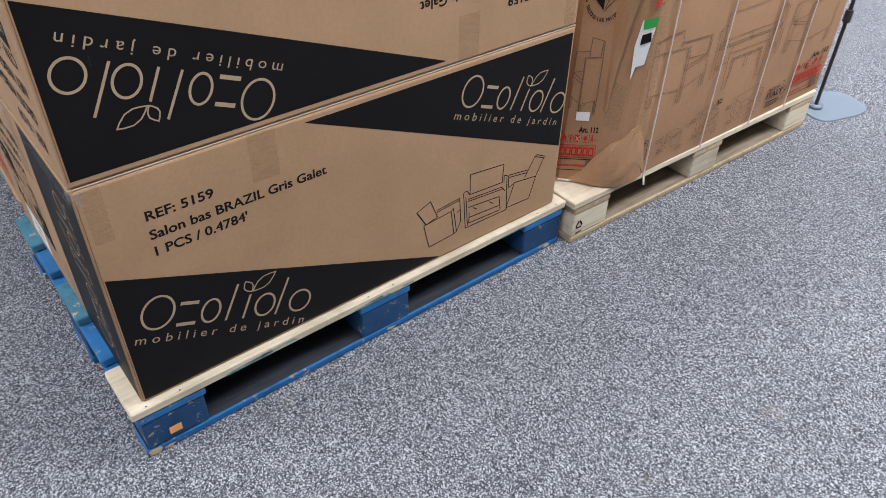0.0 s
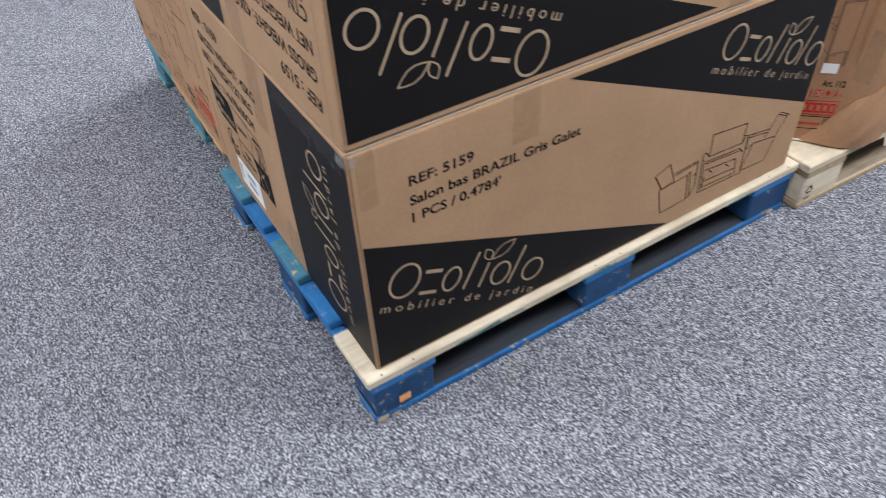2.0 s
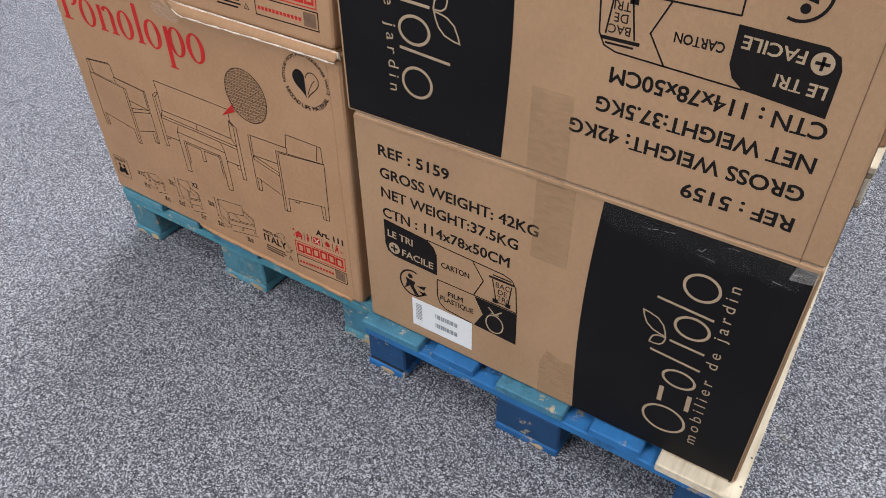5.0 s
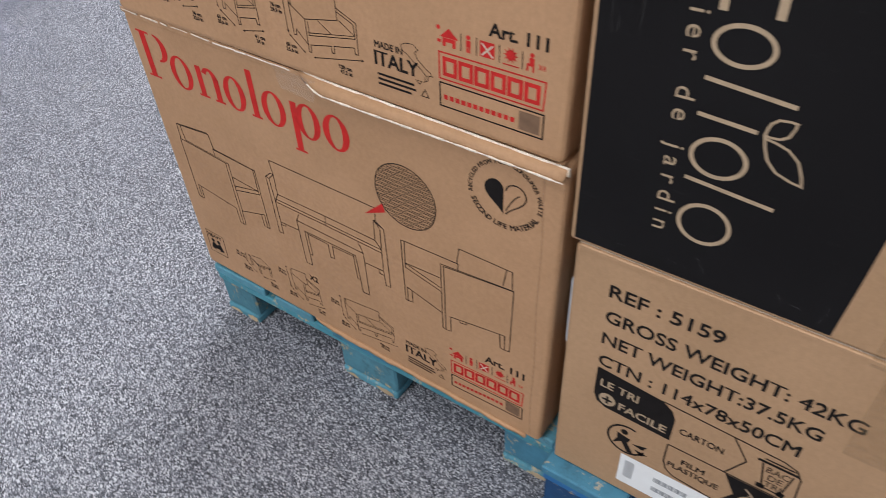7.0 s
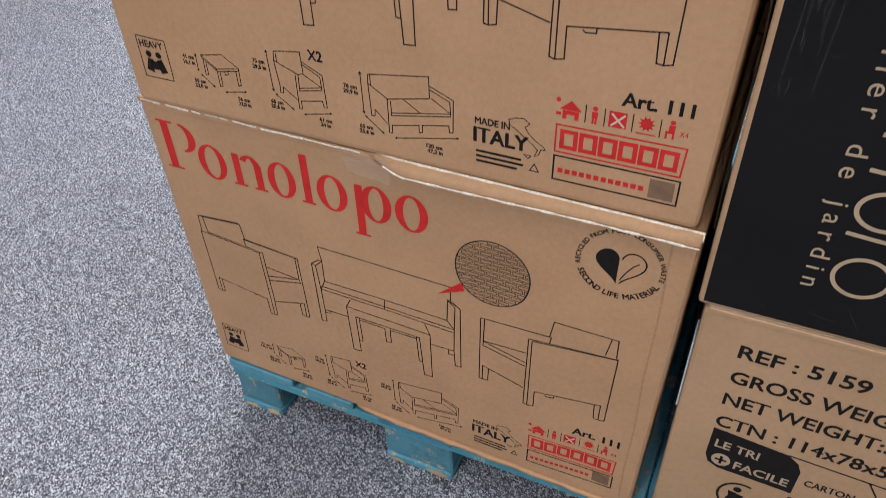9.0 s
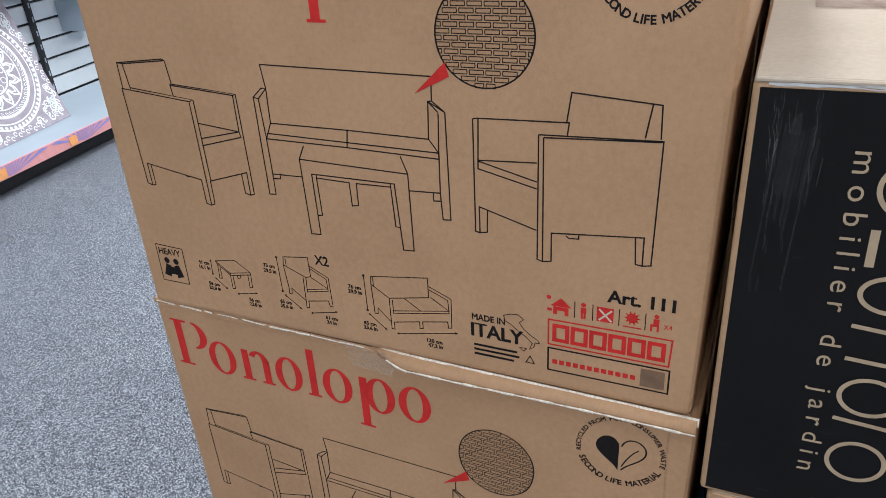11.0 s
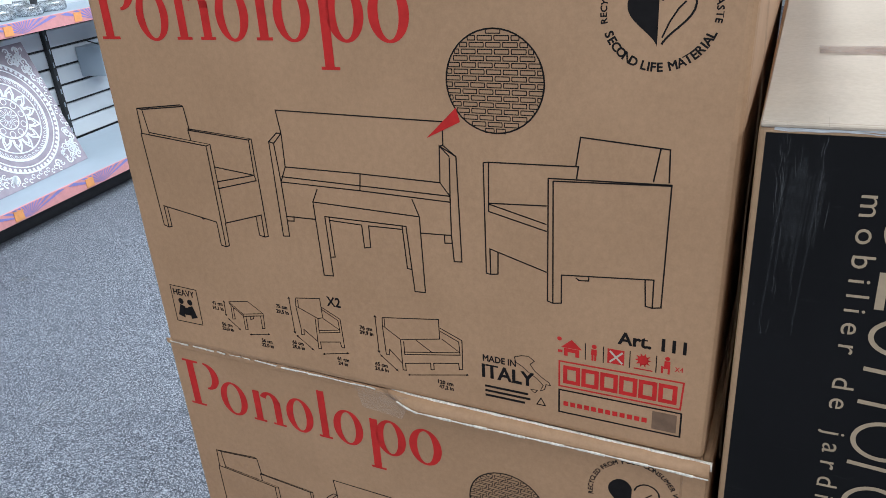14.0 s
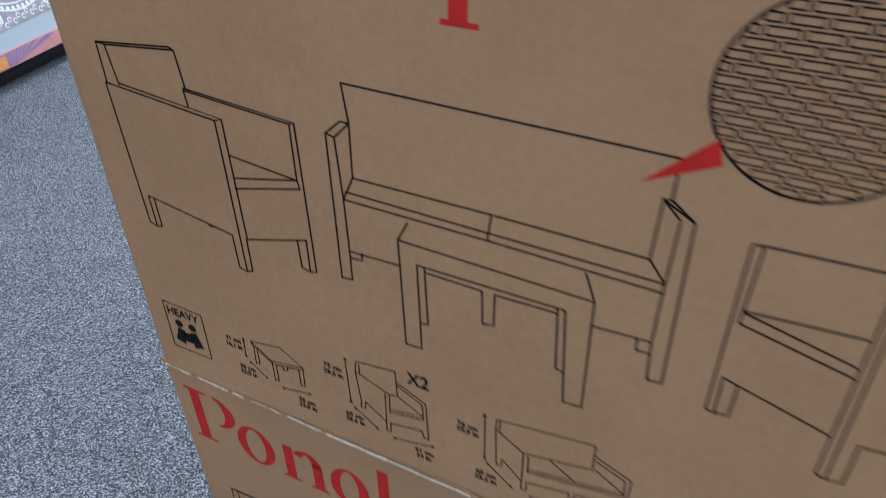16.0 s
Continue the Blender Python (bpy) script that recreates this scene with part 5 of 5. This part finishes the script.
# ---- shop shelving ----
YF, YB = 4.05, 4.72
BAY = pose(1.66, 4.13, 0, 0, 0, 5) @ Matrix.Translation((-1.66, -4.038, 0))
S = empty("shop_shelving", BAY, "light grey shop shelving with slatted back and patterned price rails", "shelving")
X0, X1 = 0.2, 4.2
part("kick_plate", block((X0, YF + 0.10, 0.0), (X1, YF + 0.12, 0.1395), 0.002), M_BLACKPL, S, "dark recessed kick plate")
part("back_panel", block((X0, YB + 0.02, 0.0), (X1, YB + 0.04, 1.9)), M_BLACKPL, S)
for i in range(15):
    z = 0.165 + 0.112 * i
    part("slat", block((X0, YB, z + 0.006), (X1, YB + 0.0195, z + 0.104), 0.003), M_SLAT, S)
for x in (0.52, 1.51, 2.50, 3.49):
    u = part("upright", block((x - 0.015, YB - 0.03, 0.171), (x + 0.015, YB - 0.0005, 1.9), 0.002), M_BLACKPL, S, "black slotted upright")
    bm = bmesh.new()
    for j in range(20):
        block((x - 0.004, YB - 0.0315, 0.22 + 0.08 * j), (x + 0.004, YB - 0.0302, 0.25 + 0.08 * j), 0, 1, bm)
    part("slot_marks", bm, M_SHELF, u)
for z, yf, nm in ((0.170, YF, "base_shelf"), (0.962, YF + 0.25, "shelf")):
    sh = part(nm, block((X0, yf, z - 0.03), (X1, YB - 0.031, z), 0.003), M_SHELF, S)
    part("price_rail", block((X0, yf - 0.012, z - 0.066), (X1, yf - 0.001, z + 0.002), 0.002), M_PINK, sh, "sunburst patterned price rail")
    pr = frame_of((0, yf - 0.012, z - 0.064), (1, 0, 0), (0, 0, 1)) @ Matrix.Diagonal((1, 1.06, 1, 1))
    g = Print(pr, 0.0015)
    c = X0 + 0.3
    while c < X1:
        for i in range(-7, 8):
            a0, a1 = 90 + i * 12 - 3, 90 + i * 12 + 3
            def reach(a):
                t = math.tan(radians(90 - a))
                return max(-0.24, min(0.24, 0.075 * t))
            x0, x1 = reach(a0), reach(a1)
            if abs(x0 - x1) > 1e-4 and c + min(x0, x1) > X0 and c + max(x0, x1) < X1:
                y0 = min(0.06, 0.015 + abs(x0) / max(1e-3, abs(math.tan(radians(90 - a0)))) * 0.6) if abs(x0) > 0.01 else 0.06
                y1 = min(0.06, 0.015 + abs(x1) / max(1e-3, abs(math.tan(radians(90 - a1)))) * 0.6) if abs(x1) > 0.01 else 0.06
                g.face([(c, 0.003), (c + x0, y0), (c + x1, y1)])
        c += 0.5
    g.done("sunburst_print", M_PURPLE, sh)
    for i in range(8):
        x = X0 + 0.27 + 0.47 * i
        part("price_tag", block((x, yf - 0.0165, z - 0.058), (x + 0.055, yf - 0.0145, z - 0.010)), M_ORANGE, sh)

# ---- framed pattern panel on the base shelf ----
PAN = empty("pattern_panel", pose(2.154, 4.421, 0.1715, 71, 0, 9), "mauve canvas panel with a white mandala pattern leaning on shelving", "wall art")
PW = 0.70
part("canvas", block((-PW, 0, -0.018), (0, PW, 0.0), 0.002), M_MAUVE, PAN)
pp = frame_of((-PW / 2, PW / 2, 0), (1, 0, 0), (0, 1, 0)) @ Matrix.Diagonal((0.9, 0.9, 1, 1))
g = Print(pp, 0.003)
for r, w in ((0.335, 0.010), (0.300, 0.008), (0.262, 0.016), (0.215, 0.008), (0.125, 0.010), (0.07, 0.008)):
    g.ring(0, 0, r, r, w, seg=72)
for i in range(64):
    a = 2 * math.pi * i / 64
    g.disc(0.317 * math.cos(a), 0.317 * math.sin(a), 0.0105, seg=10)
for i in range(48):
    a = 2 * math.pi * i / 48
    g.ring(0.238 * math.cos(a), 0.238 * math.sin(a), 0.017, 0.008, 0.004, rot=math.degrees(a) + 50, seg=12)
for i in range(14):
    a = 2 * math.pi * i / 14
    for s, w in ((1.0, 0.011), (0.6, 0.009)):
        tip = Vector((math.cos(a), math.sin(a))) * (0.13 + 0.075 * s)
        l = Vector((math.cos(a - 0.2 * s), math.sin(a - 0.2 * s))) * 0.13
        r_ = Vector((math.cos(a + 0.2 * s), math.sin(a + 0.2 * s))) * 0.13
        ml, mr_ = (l + tip) / 2 - Vector((-math.sin(a), math.cos(a))) * 0.010, (r_ + tip) / 2 + Vector((-math.sin(a), math.cos(a))) * 0.010
        g.stroke([l, ml, tip, mr_, r_], w)
for i in range(10):
    a = 2 * math.pi * i / 10
    g.ring(0.097 * math.cos(a), 0.097 * math.sin(a), 0.02, 0.02, 0.005, seg=16)
    g.ring(0.038 * math.cos(a), 0.038 * math.sin(a), 0.022, 0.008, 0.004, rot=math.degrees(a), seg=14)
rnd = random.Random(4)
for sx in (-1, 1):
    for sy in (-1, 1):
        for i in range(90):
            x, y = rnd.uniform(0.13, 0.355), rnd.uniform(0.13, 0.355)
            if math.hypot(x, y) > 0.365:
                r = rnd.uniform(0.010, 0.026)
                a = rnd.uniform(0, 360)
                g.ring(sx * x, sy * y, r, r, r * 0.42, a, a + 270, seg=18)
                g.disc(sx * x, sy * y, r * 0.25, seg=8)
for sx, sy in ((0, 1), (1, 0), (0, -1), (-1, 0)):
    for i in range(-5, 6):
        d, o = 0.346 + 0.016 * (abs(i) % 2) + 0.002 * abs(i), 0.030 * i
        g.ring(sx * d + sy * o, sy * d + sx * o, 0.014, 0.014, 0.006, 0, 300, seg=16)
g.done("mandala_pattern", M_SILVER, PAN, "white ornamental mandala pattern")


# ---- glitter dishes on the upper shelf ----
def dish(m, r, h, label):
    d = empty("glitter_dish", m, label, "dish", "glitter dishes on the shelf")
    bm = bmesh.new()
    n = 28
    prof = [(0.0, 0.0), (0.9, 0.0), (1.0, 0.15), (1.0, 0.8), (0.96, 1.0), (0.86, 1.0), (0.84, 0.3), (0.0, 0.25)]
    rows = []
    for x, z in prof:
        rows.append([bm.verts.new((r * x * math.cos(2 * math.pi * i / n), r * x * math.sin(2 * math.pi * i / n), h * z)) for i in range(n)] if x else [bm.verts.new((0, 0, h * z))])
    for a, b in zip(rows, rows[1:]):
        for i in range(n):
            k = (i + 1) % n
            if len(a) == 1:
                bm.faces.new((a[0], b[k], b[i]))
            elif len(b) == 1:
                bm.faces.new((a[i], a[k], b[0]))
            else:
                bm.faces.new((a[i], a[k], b[k], b[i]))
    part("bowl", bm, M_GLITTER, d, "", True)
    bm = bmesh.new()
    bmesh.ops.create_cone(bm, cap_ends=True, segments=28, radius1=r * 0.845, radius2=r * 0.845, depth=0.004, matrix=Matrix.Translation((0, 0, h * 0.55)))
    part("mirror_disc", bm, M_SILVER, d)
    return d


for x, y, r, h in ((1.42, 4.19, 0.085, 0.06), (1.66, 4.21, 0.12, 0.06), (1.90, 4.23, 0.075, 0.05), (2.07, 4.21, 0.07, 0.05), (2.26, 4.25, 0.075, 0.05), (1.82, 4.46, 0.10, 0.06), (2.15, 4.48, 0.09, 0.06), (1.40, 4.46, 0.10, 0.06)):
    dish(BAY @ pose(x * 1.06 + 0.03, y + 0.245 - (0.06 if y > 4.4 else 0), 0.9625), r, h, "round silver glitter dish on the grey shelf")
H = empty("hanging_box", BAY @ pose(2.75, 4.62, 0.52), "pale grey box hanging on the slatted back", "box")
part("body", block((-0.03, -0.10, 0.0), (0.16, 0.099, 0.18), 0.004), M_SHELF, H)
part("hook", tube(bmesh.new(), (0.06, -0.02, 0.18), (0.06, 0.098, 0.21), 0.004, 8), M_BLACKPL, H)
